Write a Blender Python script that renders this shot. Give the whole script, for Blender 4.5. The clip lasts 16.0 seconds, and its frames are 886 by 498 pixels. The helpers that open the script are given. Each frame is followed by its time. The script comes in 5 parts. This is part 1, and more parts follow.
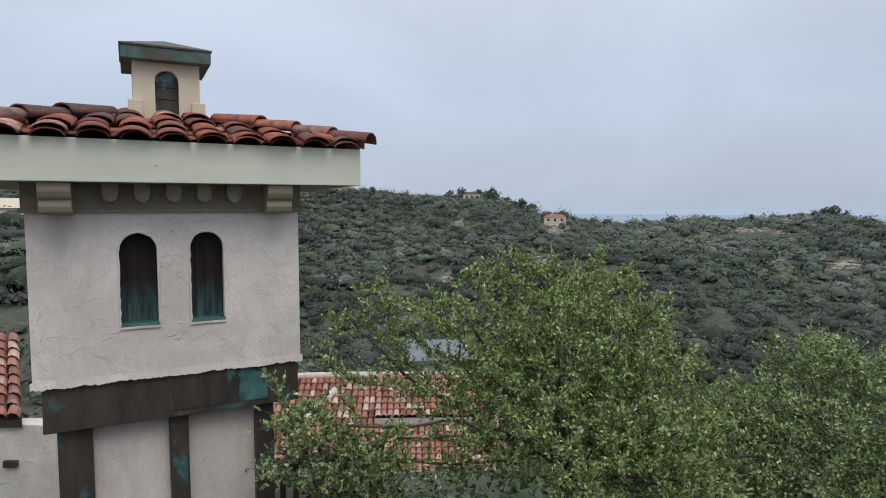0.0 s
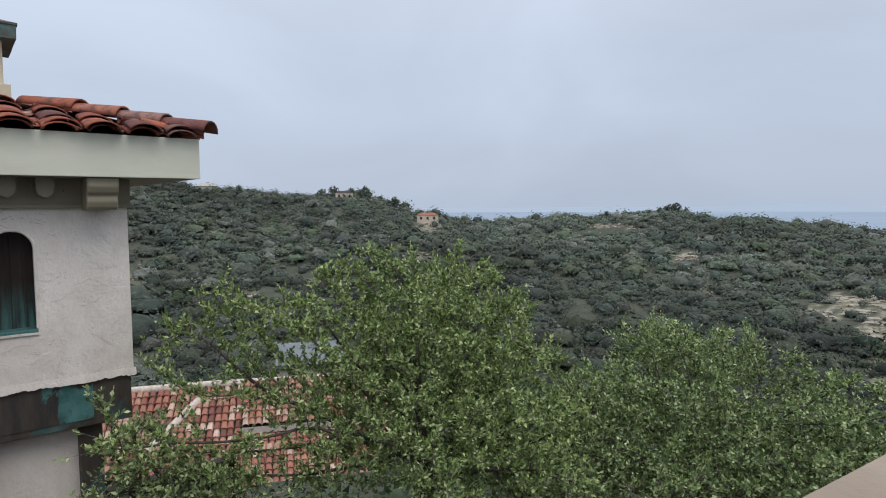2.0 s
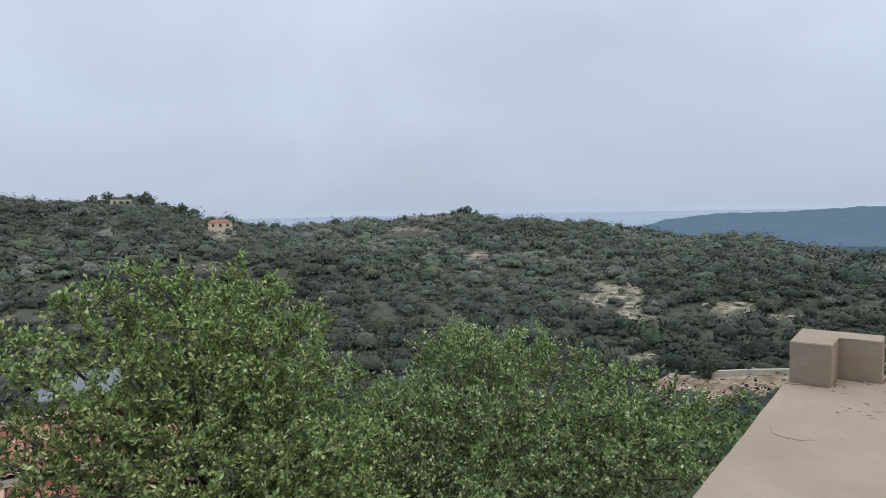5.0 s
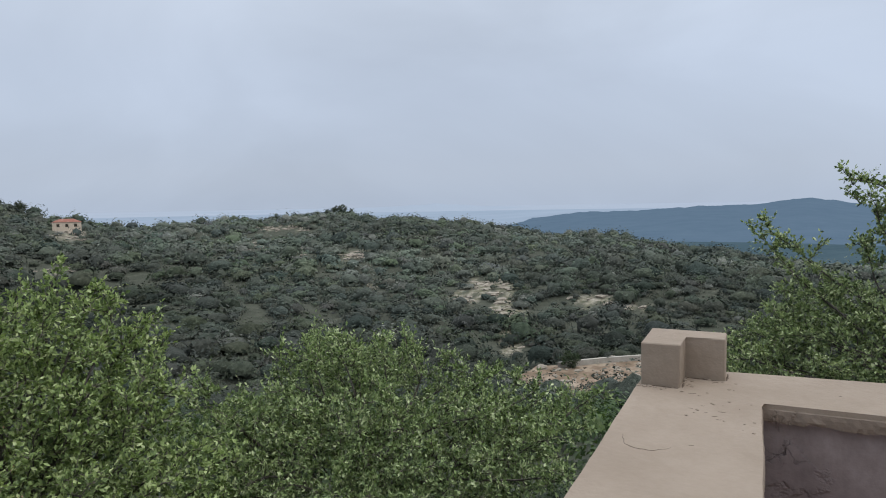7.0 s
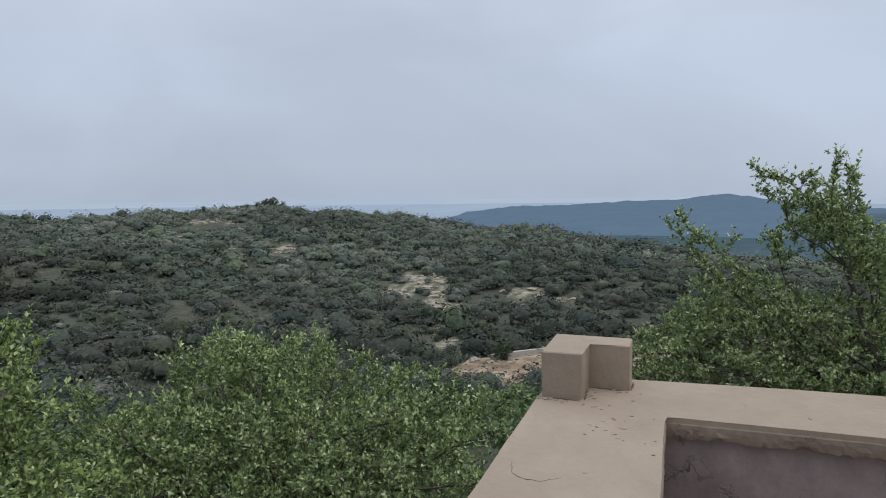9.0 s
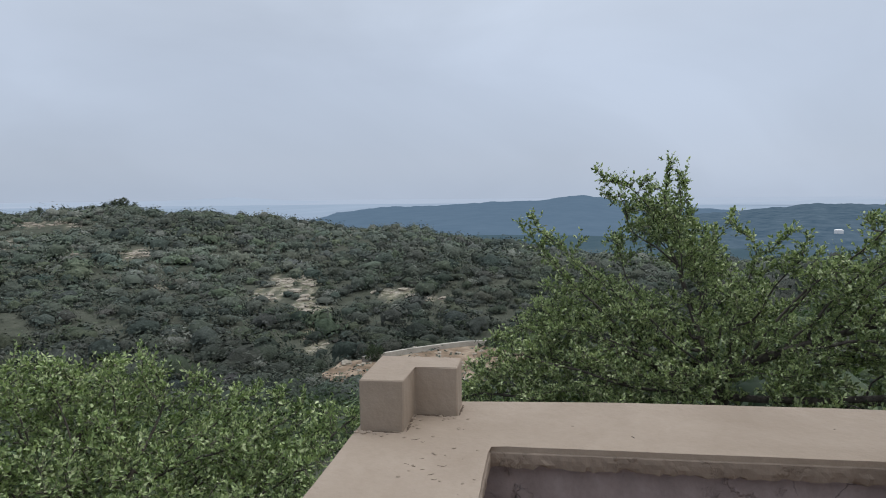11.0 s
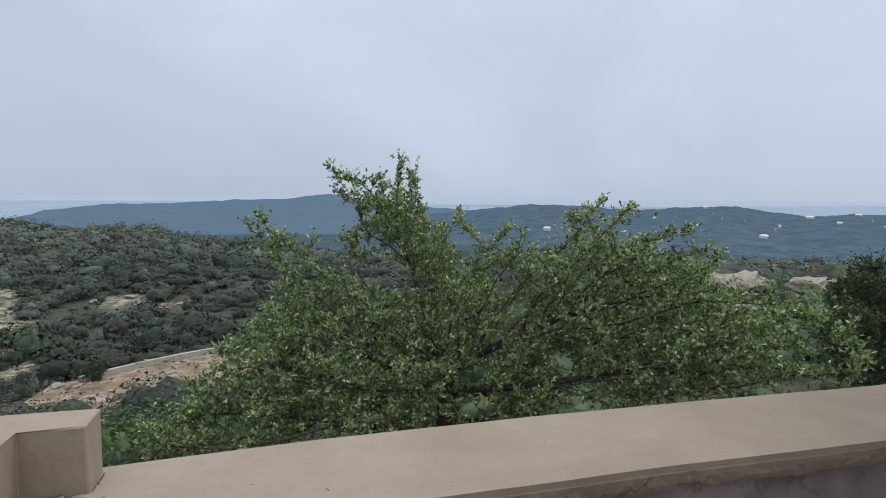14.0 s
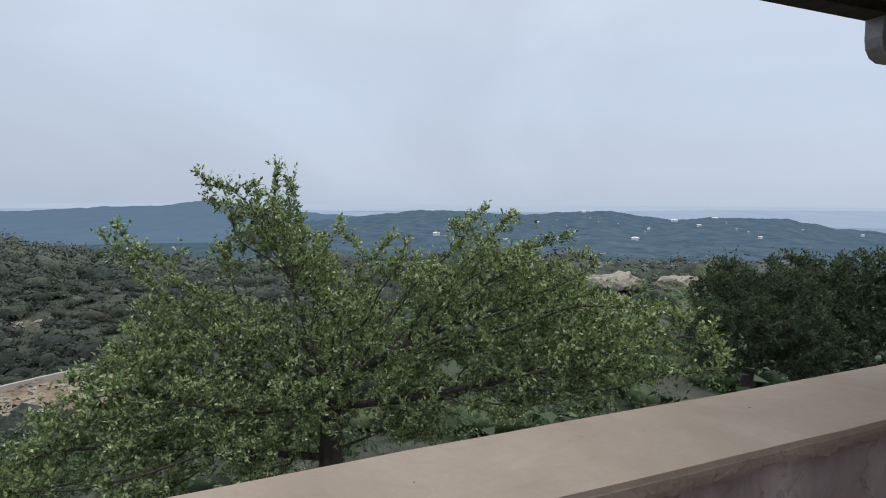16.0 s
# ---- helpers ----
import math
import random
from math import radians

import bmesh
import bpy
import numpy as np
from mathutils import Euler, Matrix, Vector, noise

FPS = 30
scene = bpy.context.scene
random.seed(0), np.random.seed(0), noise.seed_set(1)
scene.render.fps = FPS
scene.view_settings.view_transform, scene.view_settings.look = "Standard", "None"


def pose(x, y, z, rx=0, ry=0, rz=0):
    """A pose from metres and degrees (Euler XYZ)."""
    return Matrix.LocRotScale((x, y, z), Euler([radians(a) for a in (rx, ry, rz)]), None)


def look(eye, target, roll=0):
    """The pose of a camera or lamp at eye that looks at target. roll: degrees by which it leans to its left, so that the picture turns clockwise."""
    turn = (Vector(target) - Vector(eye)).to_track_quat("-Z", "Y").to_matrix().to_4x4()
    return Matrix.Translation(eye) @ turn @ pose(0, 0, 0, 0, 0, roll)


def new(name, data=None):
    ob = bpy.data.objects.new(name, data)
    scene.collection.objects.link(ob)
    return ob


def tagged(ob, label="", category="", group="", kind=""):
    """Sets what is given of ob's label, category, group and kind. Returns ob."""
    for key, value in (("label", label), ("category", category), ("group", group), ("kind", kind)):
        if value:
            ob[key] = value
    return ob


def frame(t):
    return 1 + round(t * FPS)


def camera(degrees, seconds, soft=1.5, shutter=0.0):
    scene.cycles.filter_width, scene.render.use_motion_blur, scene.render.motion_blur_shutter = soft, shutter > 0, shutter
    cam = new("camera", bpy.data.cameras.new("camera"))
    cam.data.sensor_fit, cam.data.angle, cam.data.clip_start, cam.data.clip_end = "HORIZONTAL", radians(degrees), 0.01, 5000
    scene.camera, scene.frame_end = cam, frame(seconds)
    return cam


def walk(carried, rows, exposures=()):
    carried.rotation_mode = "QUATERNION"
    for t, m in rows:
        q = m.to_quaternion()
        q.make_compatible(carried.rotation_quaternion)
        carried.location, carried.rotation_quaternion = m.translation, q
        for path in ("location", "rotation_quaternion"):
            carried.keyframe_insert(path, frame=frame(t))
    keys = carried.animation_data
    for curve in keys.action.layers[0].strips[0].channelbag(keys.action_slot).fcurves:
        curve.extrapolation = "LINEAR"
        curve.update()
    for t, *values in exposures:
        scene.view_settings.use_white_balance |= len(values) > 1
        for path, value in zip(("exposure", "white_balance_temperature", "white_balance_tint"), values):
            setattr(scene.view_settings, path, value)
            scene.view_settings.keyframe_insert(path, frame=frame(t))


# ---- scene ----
# The camera: hand-held, panning clockwise along a roof-terrace parapet.
# Rows: seconds, x, y, z, heading (clockwise from +y), tilt up, lean to the left.
cam = camera(71.23, 16.0, soft=1.0)
PATH = [
    (0.0, -1.147, -0.706, 1.639, 2.09, -3.95, -0.06),
    (0.5, -1.092, -0.664, 1.625, 4.62, -3.99, -0.26),
    (0.7, -1.078, -0.647, 1.620, 6.03, -3.88, -0.20),
    (1.0, -1.061, -0.626, 1.611, 8.45, -4.02, -0.13),
    (1.5, -1.028, -0.596, 1.603, 11.83, -3.95, -0.09),
    (2.0, -0.984, -0.550, 1.606, 13.74, -4.10, -0.34),
    (2.5, -0.957, -0.497, 1.610, 16.31, -4.20, -0.31),
    (3.0, -0.926, -0.450, 1.613, 18.36, -4.27, -0.12),
    (3.5, -0.875, -0.388, 1.606, 20.88, -4.32, -0.52),
    (4.0, -0.837, -0.300, 1.604, 24.24, -4.11, -1.01),
    (4.5, -0.807, -0.225, 1.604, 27.89, -3.95, -1.28),
    (5.0, -0.759, -0.165, 1.611, 32.06, -3.90, -1.10),
    (7.5, -0.455, -0.017, 1.607, 45.12, -4.40, -1.03),
    (8.0, -0.378, 0.006, 1.605, 46.40, -4.59, -1.04),
    (10.5, 0.000, 0.000, 1.633, 57.74, -4.97, -0.15),
    (11.0, 0.077, -0.007, 1.636, 61.53, -4.93, -0.43),
    (11.5, 0.148, -0.023, 1.636, 65.29, -4.89, -0.61),
    (12.0, 0.212, -0.044, 1.631, 69.24, -4.84, -0.68),
    (12.5, 0.285, -0.058, 1.628, 73.02, -4.96, -0.71),
    (13.0, 0.350, -0.050, 1.617, 77.38, -4.99, -0.34),
    (13.5, 0.478, -0.037, 1.601, 81.46, -5.00, 0.36),
    (14.0, 0.531, -0.048, 1.615, 84.65, -5.03, 0.49),
    (14.5, 0.574, -0.058, 1.631, 87.38, -4.84, 0.36),
    (15.0, 0.616, -0.081, 1.639, 89.79, -4.65, 0.44),
    (15.5, 0.661, -0.101, 1.643, 92.23, -4.51, 0.28),
    (16.0, 0.710, -0.121, 1.639, 94.82, -4.42, 0.33),
]


def aim(row):
    t, x, y, z, head, tilt, lean = row
    h, e = radians(head), radians(tilt)
    way = Vector((math.sin(h) * math.cos(e), math.cos(h) * math.cos(e), math.sin(e)))
    return t, look((x, y, z), Vector((x, y, z)) + way, lean)


walk(cam, [aim(r) for r in PATH], [(0.0, 0.0), (5.0, 0.04), (7.5, -0.10), (8.0, -0.12), (10.5, -0.10), (12.5, -0.08), (14.5, 0.0), (16.0, 0.0)])

# ---- overcast sky and a soft sun ----
SUN_ELEV, SUN_ROT = 56, 148
world = bpy.data.worlds.new("overcast")
scene.world = world
world.use_nodes = True
wt = world.node_tree
wt.nodes.clear()


def wn(kind, **props):
    n = wt.nodes.new(kind)
    for k, v in props.items():
        n.inputs[k].default_value = v
    return n


w_out = wn("ShaderNodeOutputWorld")
w_bg = wn("ShaderNodeBackground")
w_sky = wt.nodes.new("ShaderNodeTexSky")
w_sky.sky_type, w_sky.sun_disc = "NISHITA", False
w_sky.sun_elevation, w_sky.sun_rotation = radians(SUN_ELEV), radians(SUN_ROT)
w_gain = wn("ShaderNodeVectorMath")
w_gain.operation = "SCALE"
w_gain.inputs["Scale"].default_value = 0.10
w_co = wn("ShaderNodeTexCoord")
w_sep = wn("ShaderNodeSeparateXYZ")
w_ramp = wn("ShaderNodeValToRGB")
w_ramp.color_ramp.interpolation = "EASE"
els = w_ramp.color_ramp.elements
els[0].position, els[0].color = 0.0, (0.49, 0.575, 0.72, 1)
els[1].position, els[1].color = 1.0, (1.55, 1.60, 1.68, 1)
for pos, col in ((0.06, (0.52, 0.595, 0.73, 1)), (0.16, (0.555, 0.635, 0.775, 1)), (0.36, (0.64, 0.72, 0.85, 1))):
    e = els.new(pos)
    e.color = col
w_map = wn("ShaderNodeMapping")
w_map.inputs["Scale"].default_value = (1.3, 1.3, 2.6)
w_noise = wn("ShaderNodeTexNoise", Scale=1.5, Detail=5.0, Roughness=0.5, Distortion=0.6)
w_cloud = wn("ShaderNodeMapRange")
w_cloud.inputs["From Min"].default_value, w_cloud.inputs["From Max"].default_value = 0.3, 0.7
w_cloud.inputs["To Min"].default_value, w_cloud.inputs["To Max"].default_value = 0.90, 1.09
w_mul = wn("ShaderNodeVectorMath")
w_mul.operation = "SCALE"
w_mix = wt.nodes.new("ShaderNodeMix")
w_mix.data_type = "RGBA"
w_mix.inputs["Factor"].default_value = 0.93
L = wt.links.new
L(w_co.outputs["Generated"], w_sep.inputs[0])
L(w_sep.outputs["Z"], w_ramp.inputs["Fac"])
L(w_co.outputs["Generated"], w_map.inputs["Vector"])
L(w_map.outputs[0], w_noise.inputs["Vector"])
L(w_noise.outputs["Fac"], w_cloud.inputs["Value"])
L(w_ramp.outputs["Color"], w_mul.inputs[0])
L(w_cloud.outputs[0], w_mul.inputs["Scale"])
L(w_sky.outputs[0], w_gain.inputs[0])
L(w_gain.outputs[0], w_mix.inputs["A"])
L(w_mul.outputs[0], w_mix.inputs["B"])
L(w_mix.outputs["Result"], w_bg.inputs["Color"])
w_bg.inputs["Strength"].default_value = 1.0
L(w_bg.outputs[0], w_out.inputs["Surface"])

sun = new("sun", bpy.data.lights.new("sun", "SUN"))
sun.data.energy, sun.data.angle, sun.data.color = 1.1, radians(35), (1.0, 0.95, 0.88)
sa, se = radians(SUN_ROT), radians(SUN_ELEV)
sun.matrix_world = look((math.sin(sa) * math.cos(se) * 50, math.cos(sa) * math.cos(se) * 50, math.sin(se) * 50), (0, 0, 0))


# ---- materials ----
class Mat:
    """A node material in the making."""

    def __init__(self, name, rough=0.8, metal=0.0, spec=0.3):
        self.m = bpy.data.materials.new(name)
        self.m.use_nodes = True
        self.t = self.m.node_tree
        self.b = self.t.nodes["Principled BSDF"]
        self.b.inputs["Roughness"].default_value = rough
        self.b.inputs["Metallic"].default_value = metal
        self.b.inputs["Specular IOR Level"].default_value = spec
        self.co = self.t.nodes.new("ShaderNodeTexCoord").outputs["Object"]

    def noise(self, scale, detail=5, rough=0.6, stretch=None, distort=0.0):
        n = self.t.nodes.new("ShaderNodeTexNoise")
        n.inputs["Scale"].default_value, n.inputs["Detail"].default_value = scale, detail
        n.inputs["Roughness"].default_value, n.inputs["Distortion"].default_value = rough, distort
        if stretch:
            mp = self.t.nodes.new("ShaderNodeMapping")
            mp.inputs["Scale"].default_value = stretch
            self.t.links.new(self.co, mp.inputs["Vector"])
            self.t.links.new(mp.outputs[0], n.inputs["Vector"])
        else:
            self.t.links.new(self.co, n.inputs["Vector"])
        return n.outputs["Fac"]

    def ramp(self, fac, stops):
        r = self.t.nodes.new("ShaderNodeValToRGB")
        el = r.color_ramp.elements
        while len(el) < len(stops):
            el.new(0.5)
        for e, (p, c) in zip(el, stops):
            e.position, e.color = p, (*c, 1) if len(c) == 3 else c
        self.t.links.new(fac, r.inputs["Fac"])
        return r.outputs["Color"]

    def mix(self, fac, a, b, mode="MIX"):
        n = self.t.nodes.new("ShaderNodeMix")
        n.data_type, n.blend_type = "RGBA", mode
        for key, v in (("Factor", fac), ("A", a), ("B", b)):
            if isinstance(v, (int, float)):
                n.inputs[key].default_value = v
            elif isinstance(v, tuple):
                n.inputs[key].default_value = (*v, 1)
            else:
                self.t.links.new(v, n.inputs[key])
        return n.outputs["Result"]

    def colour(self, c):
        if isinstance(c, tuple):
            self.b.inputs["Base Color"].default_value = (*c, 1)
        else:
            self.t.links.new(c, self.b.inputs["Base Color"])
        return self

    def bump(self, fac, strength=0.4, dist=0.01):
        n = self.t.nodes.new("ShaderNodeBump")
        n.inputs["Strength"].default_value, n.inputs["Distance"].default_value = strength, dist
        self.t.links.new(fac, n.inputs["Height"])
        if self.b.inputs["Normal"].is_linked:
            self.t.links.new(self.b.inputs["Normal"].links[0].from_socket, n.inputs["Normal"])
        self.t.links.new(n.outputs[0], self.b.inputs["Normal"])
        return self

    def crack(self, scale, width, distort=0.15):
        """1 on the cracks of a broken network, 0 off them."""
        v = self.t.nodes.new("ShaderNodeTexVoronoi")
        v.feature = "DISTANCE_TO_EDGE"
        v.inputs["Scale"].default_value = scale
        wob = self.t.nodes.new("ShaderNodeTexNoise")
        wob.inputs["Scale"].default_value, wob.inputs["Detail"].default_value = scale * 2.5, 5
        add = self.t.nodes.new("ShaderNodeMixRGB")
        add.blend_type = "ADD"
        add.inputs[0].default_value = distort
        self.t.links.new(self.co, wob.inputs["Vector"])
        self.t.links.new(self.co, add.inputs[1])
        self.t.links.new(wob.outputs["Color"], add.inputs[2])
        self.t.links.new(add.outputs[0], v.inputs["Vector"])
        line = self.ramp(v.outputs["Distance"], [(0.0, (1, 1, 1)), (width, (0, 0, 0))])
        gate = self.ramp(self.noise(scale * 0.9, 3), [(0.52, (0, 0, 0)), (0.6, (1, 1, 1))])
        return self.mix(1.0, line, gate, "MULTIPLY")

    def random(self):
        return self.t.nodes.new("ShaderNodeObjectInfo").outputs["Random"]

    def island(self):
        return self.t.nodes.new("ShaderNodeNewGeometry").outputs["Random Per Island"]


def stucco(name, lo, hi, stain, crack_scale, crack_gain, rough=0.9, crack_width=0.014, flake=0.6):
    k = Mat(name, rough)
    base = k.ramp(k.noise(2.2, 6), [(0.3, lo), (0.7, hi)])
    base = k.mix(k.ramp(k.noise(1.3, 8, 0.72, (1, 1, 0.45), 0.6), [(0.42, (0, 0, 0)), (0.76, (0.75, 0.75, 0.75))]), base, stain)
    base = k.mix(k.ramp(k.noise(45, 3), [(0.35, (0.12, 0.12, 0.12)), (0.6, (0, 0, 0))]), base, stain)
    cr = k.crack(crack_scale, crack_width)
    soft = k.mix(1.0, cr, (crack_gain, crack_gain, crack_gain), "MULTIPLY")
    patch = k.noise(3.4, 7, 0.6, None, 0.35)
    some = k.ramp(k.noise(2.3, 3), [(0.50, (0, 0, 0)), (0.60, (1, 1, 1))])
    edge = k.ramp(patch, [(0.50, (0, 0, 0)), (0.53, (1, 1, 1))])
    line = k.ramp(patch, [(0.495, (0, 0, 0)), (0.51, (0.12 * flake, 0.12 * flake, 0.12 * flake)), (0.53, (0, 0, 0))])
    worn = k.mix(k.mix(1.0, line, some, "MULTIPLY"), base, tuple(v * 0.7 for v in stain))
    k.colour(k.mix(soft, worn, tuple(v * 0.45 for v in stain)))
    k.bump(k.noise(9, 6), 0.5, 0.02).bump(k.noise(70, 4), 0.35, 0.004)
    k.bump(edge, flake, 0.007)
    inv = k.ramp(cr, [(0, (1, 1, 1)), (1, (0, 0, 0))])
    k.bump(inv, min(0.8, crack_gain * 1.2), 0.005)
    return k.m


M_WHITE = stucco("white_stucco", (0.69, 0.635, 0.585), (0.79, 0.735, 0.685), (0.44, 0.375, 0.335), 5.0, 0.22, 0.9, 0.012, 0.38)
M_TAN = stucco("tan_stucco_cap", (0.290, 0.236, 0.186), (0.350, 0.290, 0.234), (0.22, 0.172, 0.13), 7.0, 0.10, 0.85, 0.005, 0.06)
M_GREYWALL = stucco("weathered_grey_stucco", (0.19, 0.155, 0.155), (0.42, 0.36, 0.35), (0.09, 0.07, 0.07), 3.6, 0.5, 0.9, 0.012, 0.9)
M_LIP = stucco("weathered_render_edge", (0.215, 0.172, 0.138), (0.29, 0.237, 0.192), (0.12, 0.094, 0.074), 6.0, 0.25, 0.95, 0.016, 0.6)
# Dark brown painted as shadow in open cracks and dirt at the merlon's foot.
k = Mat("crack_shadow_dirt", 1.0)
k.colour(k.ramp(k.noise(30, 4), [(0.35, (0.08, 0.06, 0.046)), (0.7, (0.17, 0.13, 0.10))]))
M_CRACK = k.m
M_STONE = stucco("pale_stone_render", (0.55, 0.50, 0.44), (0.68, 0.63, 0.56), (0.42, 0.38, 0.32), 2.6, 0.5)
M_HOUSE = stucco("cream_house_render", (0.60, 0.50, 0.40), (0.68, 0.58, 0.47), (0.45, 0.38, 0.30), 1.0, 0.2)


def painted(name, c, dirt):
    k = Mat(name, 0.55)
    base = k.mix(k.ramp(k.noise(1.8, 7, 0.65, (0.6, 0.6, 2.0)), [(0.45, (0, 0, 0)), (0.85, (0.7, 0.7, 0.7))]), c, dirt)
    spots = k.ramp(k.noise(16, 2), [(0.72, (0, 0, 0)), (0.76, (0.7, 0.7, 0.7))])
    k.colour(k.mix(spots, base, tuple(v * 0.4 for v in dirt)))
    k.bump(k.noise(12, 4, 0.5, (0.3, 1, 1)), 0.15, 0.006)
    return k.m


M_CREAM = painted("pale_green_cream_paint", (0.66, 0.66, 0.55), (0.50, 0.49, 0.40))
M_CREAM2 = painted("cream_render_paint", (0.62, 0.55, 0.41), (0.45, 0.39, 0.28))
# Cream boards below the soffit, base colour darkened for its shade.
M_FRIEZE = painted("eave_shaded_cream_board", (0.26, 0.23, 0.165), (0.17, 0.145, 0.10))


def copper(name, lo, teal_from, teal_to, scale=1.7):
    k = Mat(name, 0.55, 0.35, 0.4)
    base = k.ramp(k.noise(3.0, 7, 0.65, (2.2, 2.2, 0.5)), [(0.3, lo), (0.7, (0.105, 0.085, 0.07))])
    teal = k.ramp(k.noise(9, 6), [(0.3, (0.04, 0.115, 0.115)), (0.7, (0.11, 0.26, 0.25))])
    fac = k.ramp(k.noise(scale, 6, 0.7, (1, 1, 0.7), 0.5), [(teal_from, (0, 0, 0)), (teal_to, (1, 1, 1))])
    k.colour(k.mix(fac, base, teal))
    k.bump(k.noise(14, 5, 0.6, (1, 1, 0.2)), 0.4, 0.008)
    return k.m


M_COPPER = copper("dark_weathered_copper", (0.045, 0.036, 0.033), 0.56, 0.66)
M_PATINA = copper("green_copper_patina", (0.05, 0.055, 0.052), 0.47, 0.66, 2.6)
M_SILL = copper("bright_teal_copper", (0.04, 0.08, 0.08), 0.30, 0.50, 6.0)
M_PATCH = copper("teal_patinated_sheet", (0.03, 0.028, 0.03), 0.55, 0.59, 2.4)
k = Mat("brown_copper_panel", 0.6, 0.3)
base = k.ramp(k.noise(4, 6, 0.65, (2.5, 2.5, 0.4)), [(0.3, (0.018, 0.013, 0.012)), (0.7, (0.05, 0.036, 0.03))])
sp = k.t.nodes.new("ShaderNodeSeparateXYZ")
k.t.links.new(k.co, sp.inputs[0])
run = k.t.nodes.new("ShaderNodeMapRange")
run.inputs["From Min"].default_value, run.inputs["From Max"].default_value = 1.10, 0.76
k.t.links.new(sp.outputs["Z"], run.inputs["Value"])
drip = k.mix(1.0, k.ramp(k.noise(7, 6, 0.7, (3, 3, 0.35)), [(0.35, (0, 0, 0)), (0.62, (1, 1, 1))]), run.outputs[0], "MULTIPLY")
k.colour(k.mix(drip, base, (0.09, 0.24, 0.235))).bump(k.noise(12, 5, 0.6, (1, 1, 0.2)), 0.4, 0.008)
M_RECESS = k.m

k = Mat("terracotta_tile", 0.75)
tone = k.ramp(k.random(), [(0.0, (0.10, 0.04, 0.036)), (0.15, (0.28, 0.075, 0.045)), (0.32, (0.42, 0.12, 0.065)), (0.46, (0.22, 0.07, 0.055)), (0.56, (0.075, 0.046, 0.046)), (0.66, (0.36, 0.14, 0.095)), (0.76, (0.17, 0.08, 0.068)), (0.86, (0.56, 0.33, 0.26)), (0.93, (0.32, 0.09, 0.05)), (1.0, (0.50, 0.20, 0.13))])
tone = k.mix(k.ramp(k.noise(14, 6), [(0.42, (0, 0, 0)), (0.66, (0.85, 0.85, 0.85))]), tone, (0.075, 0.042, 0.038))
tone = k.mix(k.ramp(k.noise(34, 4), [(0.6, (0, 0, 0)), (0.72, (0.5, 0.5, 0.5))]), tone, (0.42, 0.25, 0.19))
k.colour(tone).bump(k.noise(30, 5), 0.4, 0.004)
M_TILE = k.m

k = Mat("far_terracotta_tiles", 0.8)
tone = k.ramp(k.island(), [(0.0, (0.13, 0.055, 0.045)), (0.3, (0.25, 0.095, 0.07)), (0.55, (0.38, 0.17, 0.11)), (0.75, (0.30, 0.13, 0.10)), (0.88, (0.50, 0.34, 0.26)), (1.0, (0.58, 0.44, 0.36))])
tone = k.mix(k.ramp(k.noise(1.5, 6), [(0.45, (0, 0, 0)), (0.75, (0.7, 0.7, 0.7))]), tone, (0.20, 0.10, 0.08))
k.colour(k.mix(k.ramp(k.noise(0.8, 5, 0.7), [(0.52, (0, 0, 0)), (0.70, (0.5, 0.5, 0.5))]), tone, (0.52, 0.36, 0.27)))
M_TILEFAR = k.m

k = Mat("lime_mortar", 0.95)
k.colour(k.ramp(k.noise(9, 5), [(0.3, (0.42, 0.34, 0.29)), (0.7, (0.66, 0.58, 0.52))])).bump(k.noise(20, 5), 0.6, 0.01)
M_MORTAR = k.m

k = Mat("oak_bark", 0.95)
k.colour(k.ramp(k.noise(8, 7, 0.7, (3, 3, 0.7)), [(0.3, (0.035, 0.03, 0.026)), (0.7, (0.13, 0.115, 0.10))])).bump(k.noise(14, 6, 0.7, (3, 3, 0.6)), 0.9, 0.02)
M_BARK = k.m
k = Mat("grey_twig_bark", 0.95)
k.colour(k.ramp(k.noise(6, 4), [(0.3, (0.13, 0.115, 0.095)), (0.7, (0.34, 0.31, 0.26))]))
M_TWIG = k.m
k = Mat("dark_stained_eave_wood", 0.7)
k.colour(k.ramp(k.noise(5, 7, 0.65, (0.4, 4, 4)), [(0.3, (0.025, 0.02, 0.015)), (0.7, (0.06, 0.05, 0.035))])).bump(k.noise(9, 5, 0.6, (0.3, 5, 5)), 0.4, 0.006)
M_EAVE = k.m
k = Mat("grey_painted_iron", 0.45, 0.3)
k.colour(k.ramp(k.noise(20, 4), [(0.3, (0.26, 0.26, 0.26)), (0.7, (0.38, 0.38, 0.38))])).bump(k.noise(60, 3), 0.15, 0.002)
M_IRON = k.m
k = Mat("terrace_paving", 0.85)
k.colour(k.ramp(k.noise(5, 6), [(0.3, (0.30, 0.22, 0.17)), (0.7, (0.42, 0.33, 0.26))])).bump(k.noise(30, 5), 0.3, 0.004)
M_FLOOR = k.m


